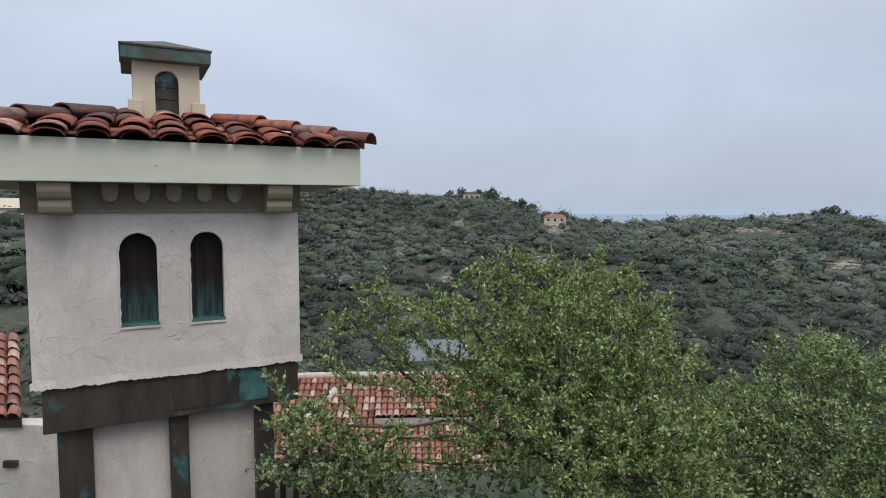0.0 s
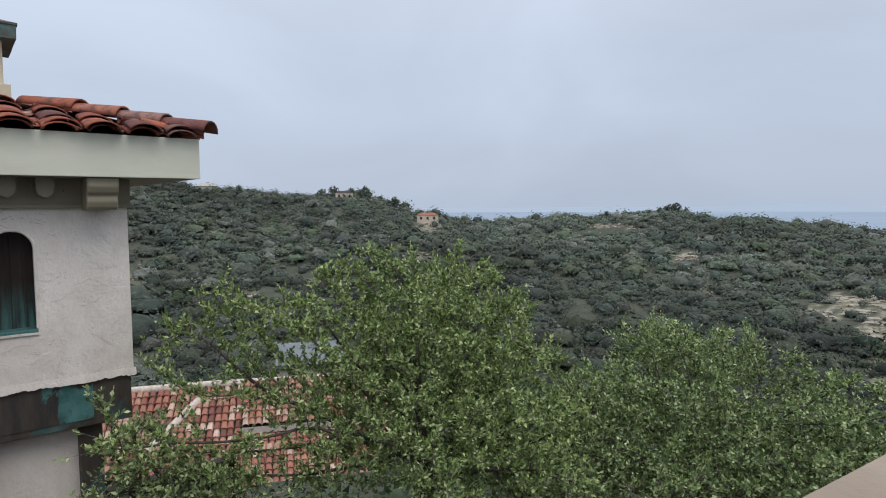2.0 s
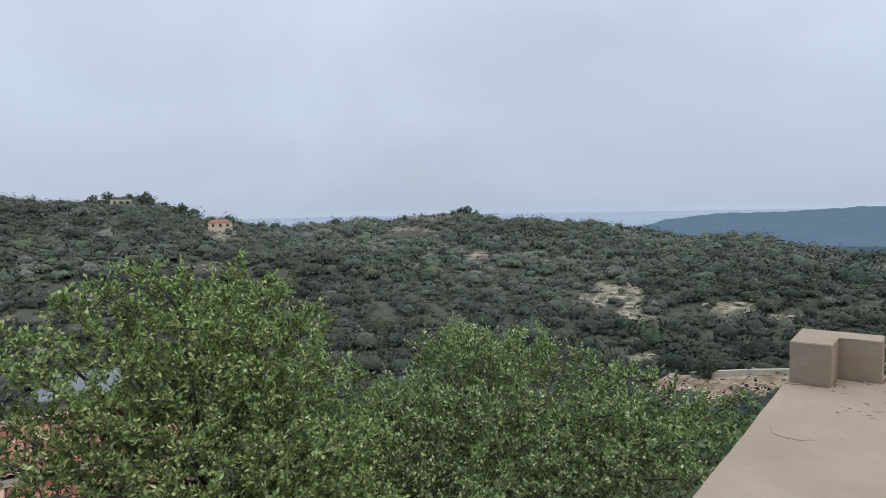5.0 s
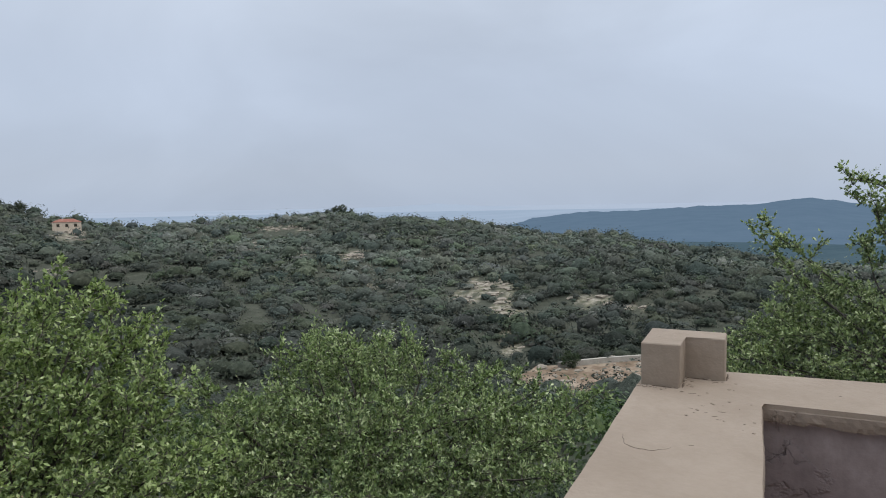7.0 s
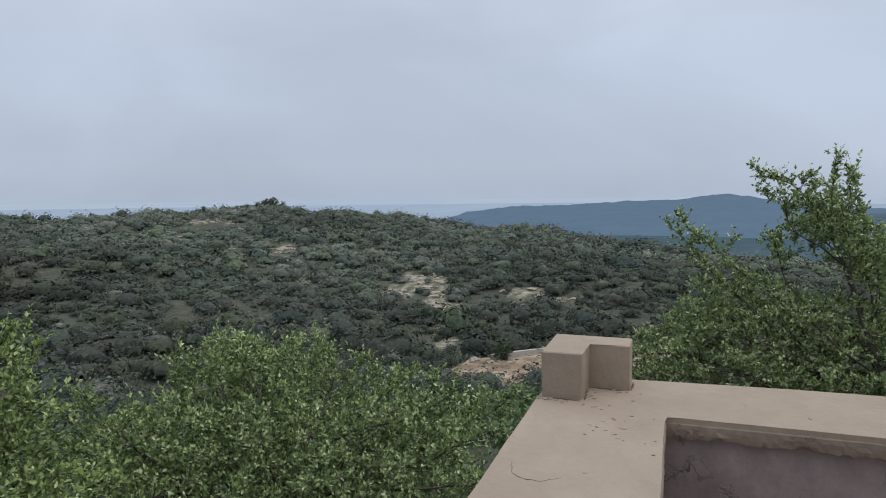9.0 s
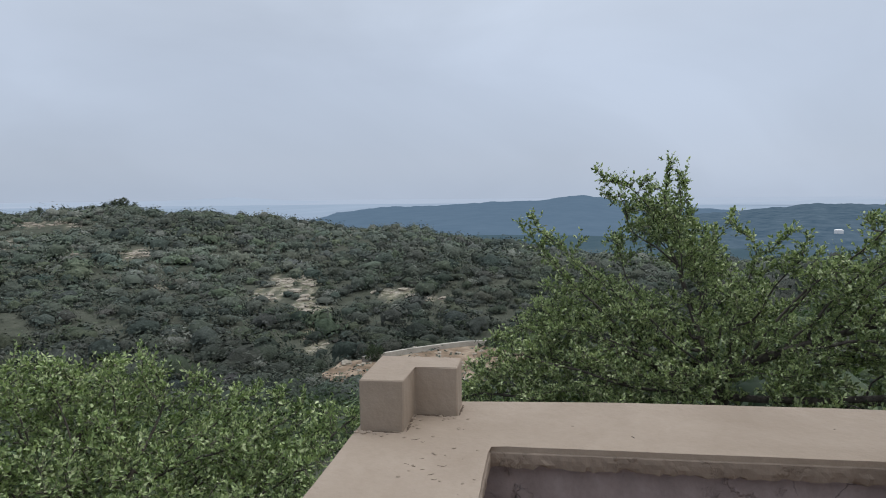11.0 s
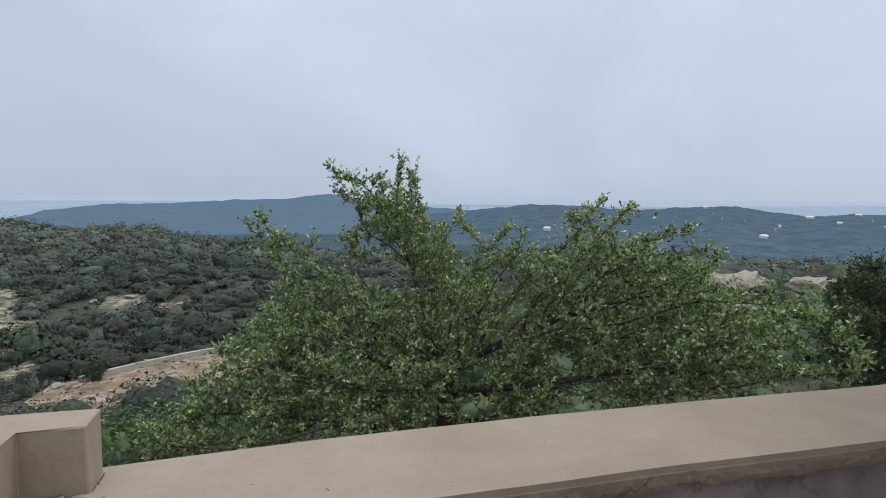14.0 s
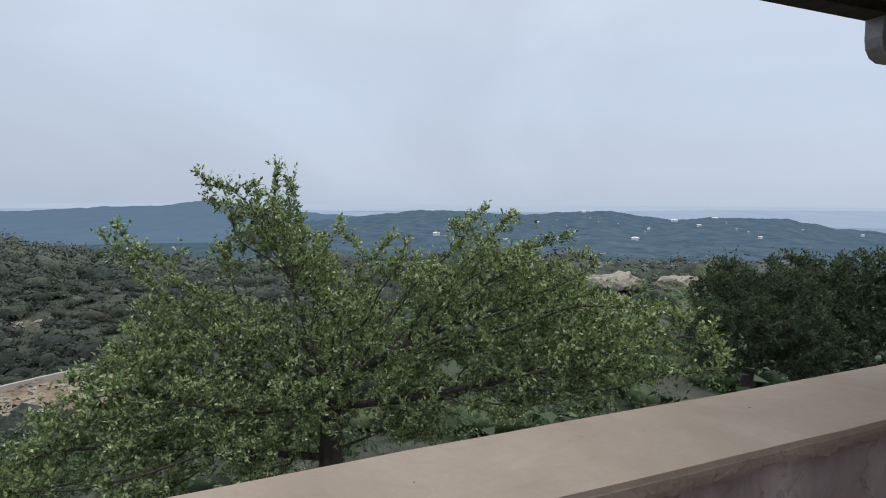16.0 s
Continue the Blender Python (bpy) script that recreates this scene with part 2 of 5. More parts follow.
def leafy(name, stops, see_through=0.35, attr=False, rough=0.5):
    """Thin leaf: diffuse and gloss above, light through from behind."""
    k = Mat(name, rough, 0, 0.25)
    col = k.ramp(k.island(), stops)
    if attr:
        a = k.t.nodes.new("ShaderNodeAttribute")
        a.attribute_name = "tint"
        col = k.mix(1.0, col, a.outputs["Color"], "MULTIPLY")
    k.colour(col)
    tr = k.t.nodes.new("ShaderNodeBsdfTranslucent")
    k.t.links.new(k.mix(1.0, col, (1.15, 1.3, 0.6), "MULTIPLY"), tr.inputs["Color"])
    ms = k.t.nodes.new("ShaderNodeMixShader")
    ms.inputs["Fac"].default_value = see_through
    k.t.links.new(k.b.outputs[0], ms.inputs[1])
    k.t.links.new(tr.outputs[0], ms.inputs[2])
    k.t.links.new(ms.outputs[0], k.t.nodes["Material Output"].inputs["Surface"])
    return k.m


M_LEAF_A = leafy("fresh_green_leaves", [(0.0, (0.055, 0.08, 0.036)), (0.3, (0.17, 0.235, 0.092)), (0.75, (0.35, 0.44, 0.182)), (1.0, (0.57, 0.63, 0.35))], 0.23, False, 0.38)
M_LEAF_B = leafy("mid_green_leaves", [(0.0, (0.04, 0.06, 0.03)), (0.3, (0.145, 0.207, 0.088)), (0.75, (0.315, 0.40, 0.18)), (1.0, (0.56, 0.62, 0.38))], 0.20, False, 0.38)
M_LEAF_D = leafy("live_oak_leaves", [(0.0, (0.04, 0.06, 0.035)), (0.3, (0.17, 0.23, 0.105)), (0.75, (0.345, 0.42, 0.20)), (1.0, (0.60, 0.65, 0.41))], 0.20, False, 0.32)
M_LEAF_E = leafy("dark_oak_leaves", [(0.0, (0.03, 0.045, 0.028)), (0.6, (0.06, 0.085, 0.05)), (1.0, (0.115, 0.15, 0.09))])
M_HILLOAK = leafy("hill_oak_leaves", [(0.0, (0.075, 0.09, 0.075)), (0.6, (0.11, 0.13, 0.105)), (1.0, (0.16, 0.185, 0.15))], 0.3)
# Scrub leaf tones greyed and lifted to carry the hill's haze.
k = Mat("hillside_scrub_leaves", 0.95, 0, 0.15)
col = k.ramp(k.noise(1.1, 6, 0.72), [(0.28, (0.088, 0.106, 0.086)), (0.5, (0.128, 0.149, 0.122)), (0.75, (0.18, 0.20, 0.168))])
a = k.t.nodes.new("ShaderNodeAttribute")
a.attribute_name = "tint"
k.colour(k.mix(1.0, col, a.outputs["Color"], "MULTIPLY")).bump(k.noise(1.6, 6, 0.75), 1.0, 0.5)
M_SCRUB = k.m

k = Mat("dry_hill_ground", 1.0, 0, 0.1)
litter = k.ramp(k.noise(0.5, 7, 0.7), [(0.35, (0.058, 0.066, 0.05)), (0.6, (0.09, 0.096, 0.075)), (0.8, (0.18, 0.17, 0.14))])
lime = k.ramp(k.noise(0.3, 8, 0.75), [(0.36, (0.085, 0.09, 0.06)), (0.48, (0.17, 0.165, 0.115)), (0.58, (0.33, 0.305, 0.25)), (0.7, (0.50, 0.47, 0.41))])
a = k.t.nodes.new("ShaderNodeAttribute")
a.attribute_name = "bare"
k.colour(k.mix(a.outputs["Fac"], litter, lime)).bump(k.noise(1.3, 7, 0.7), 0.8, 0.3)
M_GROUND = k.m
k = Mat("scraped_earth", 1.0, 0, 0.1)
k.colour(k.ramp(k.noise(0.35, 7, 0.65, (1, 1, 1), 0.4), [(0.32, (0.12, 0.09, 0.062)), (0.5, (0.24, 0.18, 0.13)), (0.68, (0.37, 0.31, 0.24))])).bump(k.noise(2, 6), 0.6, 0.1)
M_EARTH = k.m
k = Mat("pale_limestone", 0.95)
k.colour(k.ramp(k.noise(1.2, 6), [(0.3, (0.20, 0.178, 0.14)), (0.7, (0.41, 0.37, 0.31))])).bump(k.noise(3, 6), 0.8, 0.1)
M_ROCK = k.m
k = Mat("grey_concrete", 0.9)
k.colour(k.ramp(k.noise(0.8, 6), [(0.3, (0.33, 0.31, 0.27)), (0.7, (0.48, 0.45, 0.40))]))
M_CONC = k.m


k = Mat("dull_sheet_metal", 0.6, 0.3)
k.colour(k.ramp(k.noise(1.5, 5), [(0.3, (0.13, 0.15, 0.16)), (0.7, (0.20, 0.22, 0.235))]))
M_SHED = k.m


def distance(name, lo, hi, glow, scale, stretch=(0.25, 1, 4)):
    """Far backdrop country whose colour and glow stand in for miles of hazy air."""
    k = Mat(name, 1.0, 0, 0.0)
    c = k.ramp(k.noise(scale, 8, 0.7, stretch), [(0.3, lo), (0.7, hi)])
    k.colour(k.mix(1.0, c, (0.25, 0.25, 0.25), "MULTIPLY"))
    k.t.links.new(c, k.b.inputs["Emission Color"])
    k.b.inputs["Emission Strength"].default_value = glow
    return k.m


# Blues and pale tones are painted haze, paler with distance.
M_RIDGE = distance("haze_blue_wooded_ridge", (0.098, 0.154, 0.222), (0.118, 0.178, 0.25), 0.84, 0.012, (1, 1, 1.4))
M_RIDGE2 = distance("haze_blue_green_ridge", (0.048, 0.088, 0.132), (0.124, 0.176, 0.228), 0.8, 0.03, (1, 1, 1.6))
M_VALE = distance("haze_blue_far_woods", (0.055, 0.095, 0.125), (0.085, 0.132, 0.162), 0.82, 0.02)
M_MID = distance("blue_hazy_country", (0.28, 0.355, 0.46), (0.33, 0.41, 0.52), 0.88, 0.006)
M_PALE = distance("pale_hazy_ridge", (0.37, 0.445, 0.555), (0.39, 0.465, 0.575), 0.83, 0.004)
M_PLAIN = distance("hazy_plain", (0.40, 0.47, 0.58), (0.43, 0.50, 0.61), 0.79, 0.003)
k = Mat("far_white_wall", 0.9)
k.colour(k.ramp(k.noise(0.2, 3), [(0.3, (0.62, 0.62, 0.62)), (0.7, (0.78, 0.78, 0.78))]))
M_FARWHITE = k.m


# ---- mesh helpers ----
def link(name, mesh, material, parent=None, label="", m=None):
    ob = new(name, mesh)
    if material and not mesh.materials:
        mesh.materials.append(material)
    if parent:
        ob.parent = parent
    if m:
        ob.matrix_basis = m
    return tagged(ob, label)


def part(name, bm, material, parent=None, label="", m=None, smooth=False):
    mesh = bpy.data.meshes.new(name)
    bm.normal_update()
    bm.to_mesh(mesh)
    bm.free()
    if smooth:
        mesh.shade_smooth()
    return link(name, mesh, material, parent, label, m)


def root(name, m, label, category, group="", kind=""):
    ob = new(name)
    ob.empty_display_size = 0.3
    ob.matrix_basis = m
    return tagged(ob, label, category, group, kind)


def box(x0, x1, y0, y1, z0, z1, bevel=0.0, bm=None):
    b = bm or bmesh.new()
    vs = bmesh.ops.create_cube(b, size=1)["verts"]
    for v in vs:
        v.co = ((x0 + x1) / 2 + v.co.x * (x1 - x0), (y0 + y1) / 2 + v.co.y * (y1 - y0), (z0 + z1) / 2 + v.co.z * (z1 - z0))
    if bevel:
        es = list({e for v in vs for e in v.link_edges})
        bmesh.ops.bevel(b, geom=es, offset=bevel, segments=2, affect="EDGES", profile=0.6)
    return b


def prism(outline, z0, z1, bm=None):
    """A slab from a plan outline, counter-clockwise."""
    b = bm or bmesh.new()
    lo = [b.verts.new((x, y, z0)) for x, y in outline]
    hi = [b.verts.new((x, y, z1)) for x, y in outline]
    n = len(lo)
    b.faces.new(lo[::-1])
    b.faces.new(hi)
    for i in range(n):
        b.faces.new((lo[i], lo[(i + 1) % n], hi[(i + 1) % n], hi[i]))
    return b


def extrude_xz(outline, y0, y1, bm=None):
    """A slab from an upright outline (x, z), reaching from y0 to y1."""
    b = bm or bmesh.new()
    a = [b.verts.new((x, y0, z)) for x, z in outline]
    c = [b.verts.new((x, y1, z)) for x, z in outline]
    n = len(a)
    b.faces.new(a)
    b.faces.new(c[::-1])
    for i in range(n):
        b.faces.new((a[(i + 1) % n], a[i], c[i], c[(i + 1) % n]))
    return b


def roughen(bm, amount, scale, cuts=0):
    """Uneven hand-trowelled surface."""
    if cuts:
        bmesh.ops.subdivide_edges(bm, edges=bm.edges[:], cuts=cuts, use_grid_fill=True)
    for v in bm.verts:
        v.co += noise.noise_vector(v.co * scale) * amount
    return bm


def npmesh(name, verts, faces, smooth=False):
    """A mesh from arrays; all faces have the same number of corners."""
    verts, faces = np.asarray(verts, np.float32), np.asarray(faces, np.int32)
    me = bpy.data.meshes.new(name)
    me.vertices.add(len(verts))
    me.vertices.foreach_set("co", verts.ravel())
    n, k = faces.shape
    me.loops.add(n * k)
    me.loops.foreach_set("vertex_index", faces.ravel())
    me.polygons.add(n)
    me.polygons.foreach_set("loop_start", np.arange(0, n * k, k, dtype=np.int32))
    me.polygons.foreach_set("use_smooth", np.full(n, smooth))
    me.update(calc_edges=True)
    return me


def unit(v):
    return v / np.maximum(np.linalg.norm(v, axis=-1, keepdims=True), 1e-9)


def tubes(paths, sides=6):
    """Tapered tubes along paths of (points, radii), as arrays."""
    V, F, o = [], [], 0
    for pts, rad in paths:
        pts, rad = np.asarray(pts, float), np.asarray(rad, float)
        d = unit(np.gradient(pts, axis=0))
        s = unit(np.cross(d, np.array([0.31, 0.92, 0.23])))
        u = np.cross(d, s)
        a = np.linspace(0, 2 * np.pi, sides, endpoint=False)
        ring = pts[:, None] + rad[:, None, None] * (np.cos(a)[None, :, None] * s[:, None] + np.sin(a)[None, :, None] * u[:, None])
        V.append(ring.reshape(-1, 3))
        i, j = np.meshgrid(np.arange(len(pts) - 1), np.arange(sides), indexing="ij")
        jn = (j + 1) % sides
        F.append((o + np.stack([i * sides + j, i * sides + jn, (i + 1) * sides + jn, (i + 1) * sides + j], -1)).reshape(-1, 4))
        o += len(pts) * sides
    return np.concatenate(V), np.concatenate(F)


def leaf_quads(at, way, length, width, rng):
    """One folded leaf for each place, as arrays."""
    n = len(at)
    side = unit(np.cross(way, rng.normal(0, 0.75, (n, 3)) + [0, 0, 0.9]))
    up = np.cross(side, way)
    L_, W_ = length[:, None], width[:, None]
    v = np.stack([at, at + way * L_ * 0.45 + side * W_ * 0.5 + up * W_ * 0.12, at + way * L_, at + way * L_ * 0.45 - side * W_ * 0.5 + up * W_ * 0.12], 1)
    return v.reshape(-1, 3), np.arange(n * 4).reshape(n, 4)


# ---- ground ----
RIDGE_AZ = np.array([-180, -120, -60, -9, -5.4, -1.2, 2.7, 5.5, 8.2, 11.2, 15.8, 23, 27, 31.4, 34, 37.4, 39, 44.8, 48.2, 51.7, 53.4, 58.5, 60.2, 63.5, 67.8, 71, 80, 130, 180])
RIDGE_EL = np.array([1.5, 2.0, 2.6, 2.2, 1.8, 1.4, 0.9, 1.0, 0.45, -0.4, -1.3, -1.25, -1.2, -0.65, -0.35, -0.9, -0.95, -1.5, -2.1, -2.75, -2.95, -3.15, -3.3, -4.1, -4.6, -5.25, -6.0, -5.6, 1.5])
KNOT_R = np.array([0, 9, 30, 62, 90, 130, 180, 300, 430, 620, 1000, 2000, 3400, 4900])


def profile(az):
    """Heights at KNOT_R along one bearing."""
    rz = 1.62 + 430 * math.tan(radians(float(np.interp(az, RIDGE_AZ, RIDGE_EL)))) - 2.5
    east = min(1.0, max(0.0, (az - 74) / 22)) if az > 0 else 0.0
    hill = np.array([-5, -5.5, -10, -19, -24, -24, -22 + 0.1 * (rz + 20), -18 + 0.45 * (rz + 18), rz, rz - 22, -75, -110, -60, -24])
    vale = np.array([-5, -5.5, -8.5, -10.5, -12.5, -16, -21, -33, -45, -58, -82, -125, -90, -24])
    back = min(1.0, max(0.0, (abs(az) - 135) / 30))
    z = hill * (1 - east) + vale * east
    return z * (1 - back) + np.array([-5, -5, -5, -5, -5, -5, -5, -6, -8, -12, -16, -20, -24, -26]) * back


AZ_TAB = np.arange(-180, 181, 1.0)
H_TAB = np.array([profile(a) for a in AZ_TAB])


def terrain(x, y):
    x, y = np.asarray(x, float), np.asarray(y, float)
    r, az = np.hypot(x, y), np.degrees(np.arctan2(x, y))
    i = np.clip(np.floor(az + 180).astype(int), 0, 359)
    f = az + 180 - i
    k = np.clip(np.searchsorted(KNOT_R, r, side="right") - 1, 0, len(KNOT_R) - 2)
    g = np.clip((r - KNOT_R[k]) / (KNOT_R[k + 1] - KNOT_R[k]), 0, 1)
    at = lambda a: H_TAB[a, k] * (1 - g) + H_TAB[a, k + 1] * g
    z = at(i) * (1 - f) + at(i + 1) * f
    amp = np.clip((r - 40) / 120, 0, 1) * np.clip((900 - r) / 300, 0, 1)
    z = z + amp * (1.3 * np.sin(x * 0.041 + 1.3 * np.sin(y * 0.023)) + 1.0 * np.sin(y * 0.057 + x * 0.019) + 0.5 * np.sin(x * 0.13 + y * 0.09))
    # levelled pad of scraped earth in the valley
    pad = np.exp(-(((x - 74) / 17) ** 2 + ((y - 45) / 15) ** 2) ** 2)
    return z * (1 - pad) + (-22.7) * pad


CLEARINGS = ((26.4, -3.2, 1.2, 0.3), (34.5, -4.35, 1.6, 0.25), (30.5, -3.9, 0.8, 0.2), (47.8, -7.6, 2.4, 0.7), (49.3, -9.6, 1.7, 1.0), (57.2, -8.6, 2.0, 0.6), (49.6, -12.2, 1.1, 1.3), (-4.8, -7.5, 1.1, 0.2), (1.3, -6.5, 1.6, 0.3), (10.8, -4.5, 2.4, 0.2),
             (-13.8, -5.7, 1.6, 0.4), (53.4, -3.2, 1.0, 0.2), (29, -1.75, 2.2, 0.2), (36.8, -7.1, 0.8, 0.35), (45.2, -8.6, 1.2, 0.35), (60.7, -9.1, 1.4, 0.35), (108.6, -8.9, 1.6, 0.7), (110.7, -8.3, 2.2, 0.8), (115.9, -8.0, 1.6, 0.7), (12.4, -1.75, 1.5, 0.4))


def clearing(az, el, front=0.0):
    """Bare rocky patches: bearing, elevation, half sizes; front widens them downhill."""
    bare = np.zeros(len(az), bool)
    wob = 0.5 * np.sin(az * 5.1 + 2 * np.sin(el * 7)) + 0.5 * np.sin(el * 11 + az * 2.3) + 0.15
    for a, e, da, de in CLEARINGS:
        bare |= ((az - a) / da) ** 2 + ((el - e + front) / (de + front)) ** 2 + wob < 1
    return bare


rr = np.concatenate([[0.0], np.geomspace(4, 4900, 190)])
aa = np.radians(np.concatenate([np.arange(-180, -50, 6), np.arange(-50, 135, 0.65), np.arange(135, 180, 6)]))
A, R = np.meshgrid(aa, rr, indexing="ij")
GX, GY = R * np.sin(A), R * np.cos(A)
GZ = terrain(GX, GY)
na, nr = A.shape
ii, jj = np.meshgrid(np.arange(na), np.arange(nr - 1), indexing="ij")
ip = (ii + 1) % na
gf = np.stack([ii * nr + jj, ii * nr + jj + 1, ip * nr + jj + 1, ip * nr + jj], -1).reshape(-1, 4)
gm = npmesh("ground", np.stack([GX, GY, GZ], -1).reshape(-1, 3), gf, True)
gm.materials.append(M_GROUND)
# past 560 m the ground wears the haze-painted materials
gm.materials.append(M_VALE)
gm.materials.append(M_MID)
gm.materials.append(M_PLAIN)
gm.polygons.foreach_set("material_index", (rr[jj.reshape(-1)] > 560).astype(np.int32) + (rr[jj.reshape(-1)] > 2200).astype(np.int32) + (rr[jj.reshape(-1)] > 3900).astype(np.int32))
gr = R.reshape(-1)
bare = clearing(np.degrees(A.reshape(-1)), np.degrees(np.arctan2(GZ.reshape(-1) - 0.6, np.maximum(gr, 1)))) & (gr > 50) & (gr < 560)
gm.attributes.new("bare", "FLOAT", "POINT").data.foreach_set("value", bare.astype(np.float32))
tagged(new("ground", gm), "dry scrub-covered hill ground running out to a plain with painted haze", "ground", kind="structure")

# ---- far ridges ----
def ridge(name, label, material, base_r, top_r, az, el, low, rough, seed):
    """A long hill: foot at base_r, crest at top_r, crest elevations el (degrees) at bearings az."""
    a = np.arange(az[0], az[-1] + 0.01, 0.12)
    e = np.interp(a, az, el)
    rows = np.linspace(0, 1, 12)
    V = []
    for q in rows:
        r_ = base_r + (top_r - base_r) * q
        z_top = 1.62 + top_r * np.tan(np.radians(e))
        z = low + (z_top - low) * (q ** 0.8)
        w = [rough * q ** 4 * noise.fractal((b * 0.9, q * 2, seed), 1.0, 2.2, 5) for b in a]
        V.append(np.stack([r_ * np.sin(np.radians(a)), r_ * np.cos(np.radians(a)), z + np.array(w)], 1))
    back = V[-1].copy()
    back[:, :2] *= 1.1
    back[:, 2] = low
    V.append(back)
    n = len(a)
    i, j = np.meshgrid(np.arange(len(V) - 1), np.arange(n - 1), indexing="ij")
    F = np.stack([i * n + j, i * n + j + 1, (i + 1) * n + j + 1, (i + 1) * n + j], -1).reshape(-1, 4)
    me = npmesh(name, np.concatenate(V), F, True)
    return tagged(link(name, me, material), label, "distant hill", kind="structure")


ridge("backdrop_ridge_west", "long wooded ridge, painted haze blue, under hazy sky", M_RIDGE, 1300, 3000,
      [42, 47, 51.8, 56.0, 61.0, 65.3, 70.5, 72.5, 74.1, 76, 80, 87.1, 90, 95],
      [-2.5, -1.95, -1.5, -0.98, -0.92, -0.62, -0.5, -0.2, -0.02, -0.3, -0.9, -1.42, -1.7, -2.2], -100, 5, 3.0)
ridge("backdrop_ridge_east", "wooded ridge painted haze blue-green, dotted with pale houses", M_RIDGE2, 900, 2000,
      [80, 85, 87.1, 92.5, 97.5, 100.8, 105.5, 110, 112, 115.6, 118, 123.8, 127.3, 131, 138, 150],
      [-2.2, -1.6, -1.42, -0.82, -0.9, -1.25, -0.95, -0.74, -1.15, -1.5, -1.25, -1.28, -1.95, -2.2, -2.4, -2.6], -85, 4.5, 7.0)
ridge("backdrop_ridge_far", "low country beyond the ridge, painted dim haze blue", M_MID, 2500, 3600,
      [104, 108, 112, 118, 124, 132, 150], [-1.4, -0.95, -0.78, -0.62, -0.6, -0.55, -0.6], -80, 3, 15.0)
ridge("backdrop_ridge_pale", "flat-topped ridge painted pale for haze", M_PALE, 3800, 4500,
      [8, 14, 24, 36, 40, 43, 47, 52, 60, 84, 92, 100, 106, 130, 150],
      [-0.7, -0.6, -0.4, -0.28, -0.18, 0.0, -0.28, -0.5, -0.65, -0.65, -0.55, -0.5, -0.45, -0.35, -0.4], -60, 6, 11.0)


# ---- scrub on the slopes ----
def lumpy_forms(count, rng):
    """A few crowns of several rounded heads, the shaded inside of bushes."""
    bm = bmesh.new()
    bmesh.ops.create_icosphere(bm, subdivisions=2, radius=1)
    bmesh.ops.delete(bm, geom=[v for v in bm.verts if v.co.z < -0.45], context="VERTS")
    v = np.array([tuple(p.co) for p in bm.verts])
    f = np.array([[c.index for c in q.verts] for q in bm.faces])
    bm.free()
    out = []
    for _ in range(count):
        heads = unit(rng.normal(size=(7, 3)) + [0, 0, 0.5])
        near = (v @ heads.T).max(1)
        out.append(v * ((0.6 + 0.42 * np.clip((near - 0.45) / 0.5, 0, 1)) * rng.uniform(0.78, 1.15, len(v)))[:, None])
    return np.array(out), f


M_SHRUB = leafy("slope_shrub_leaves", [(0.0, (0.03, 0.05, 0.026)), (0.5, (0.06, 0.092, 0.042)), (1.0, (0.12, 0.165, 0.075))], 0.25, True, 0.5)


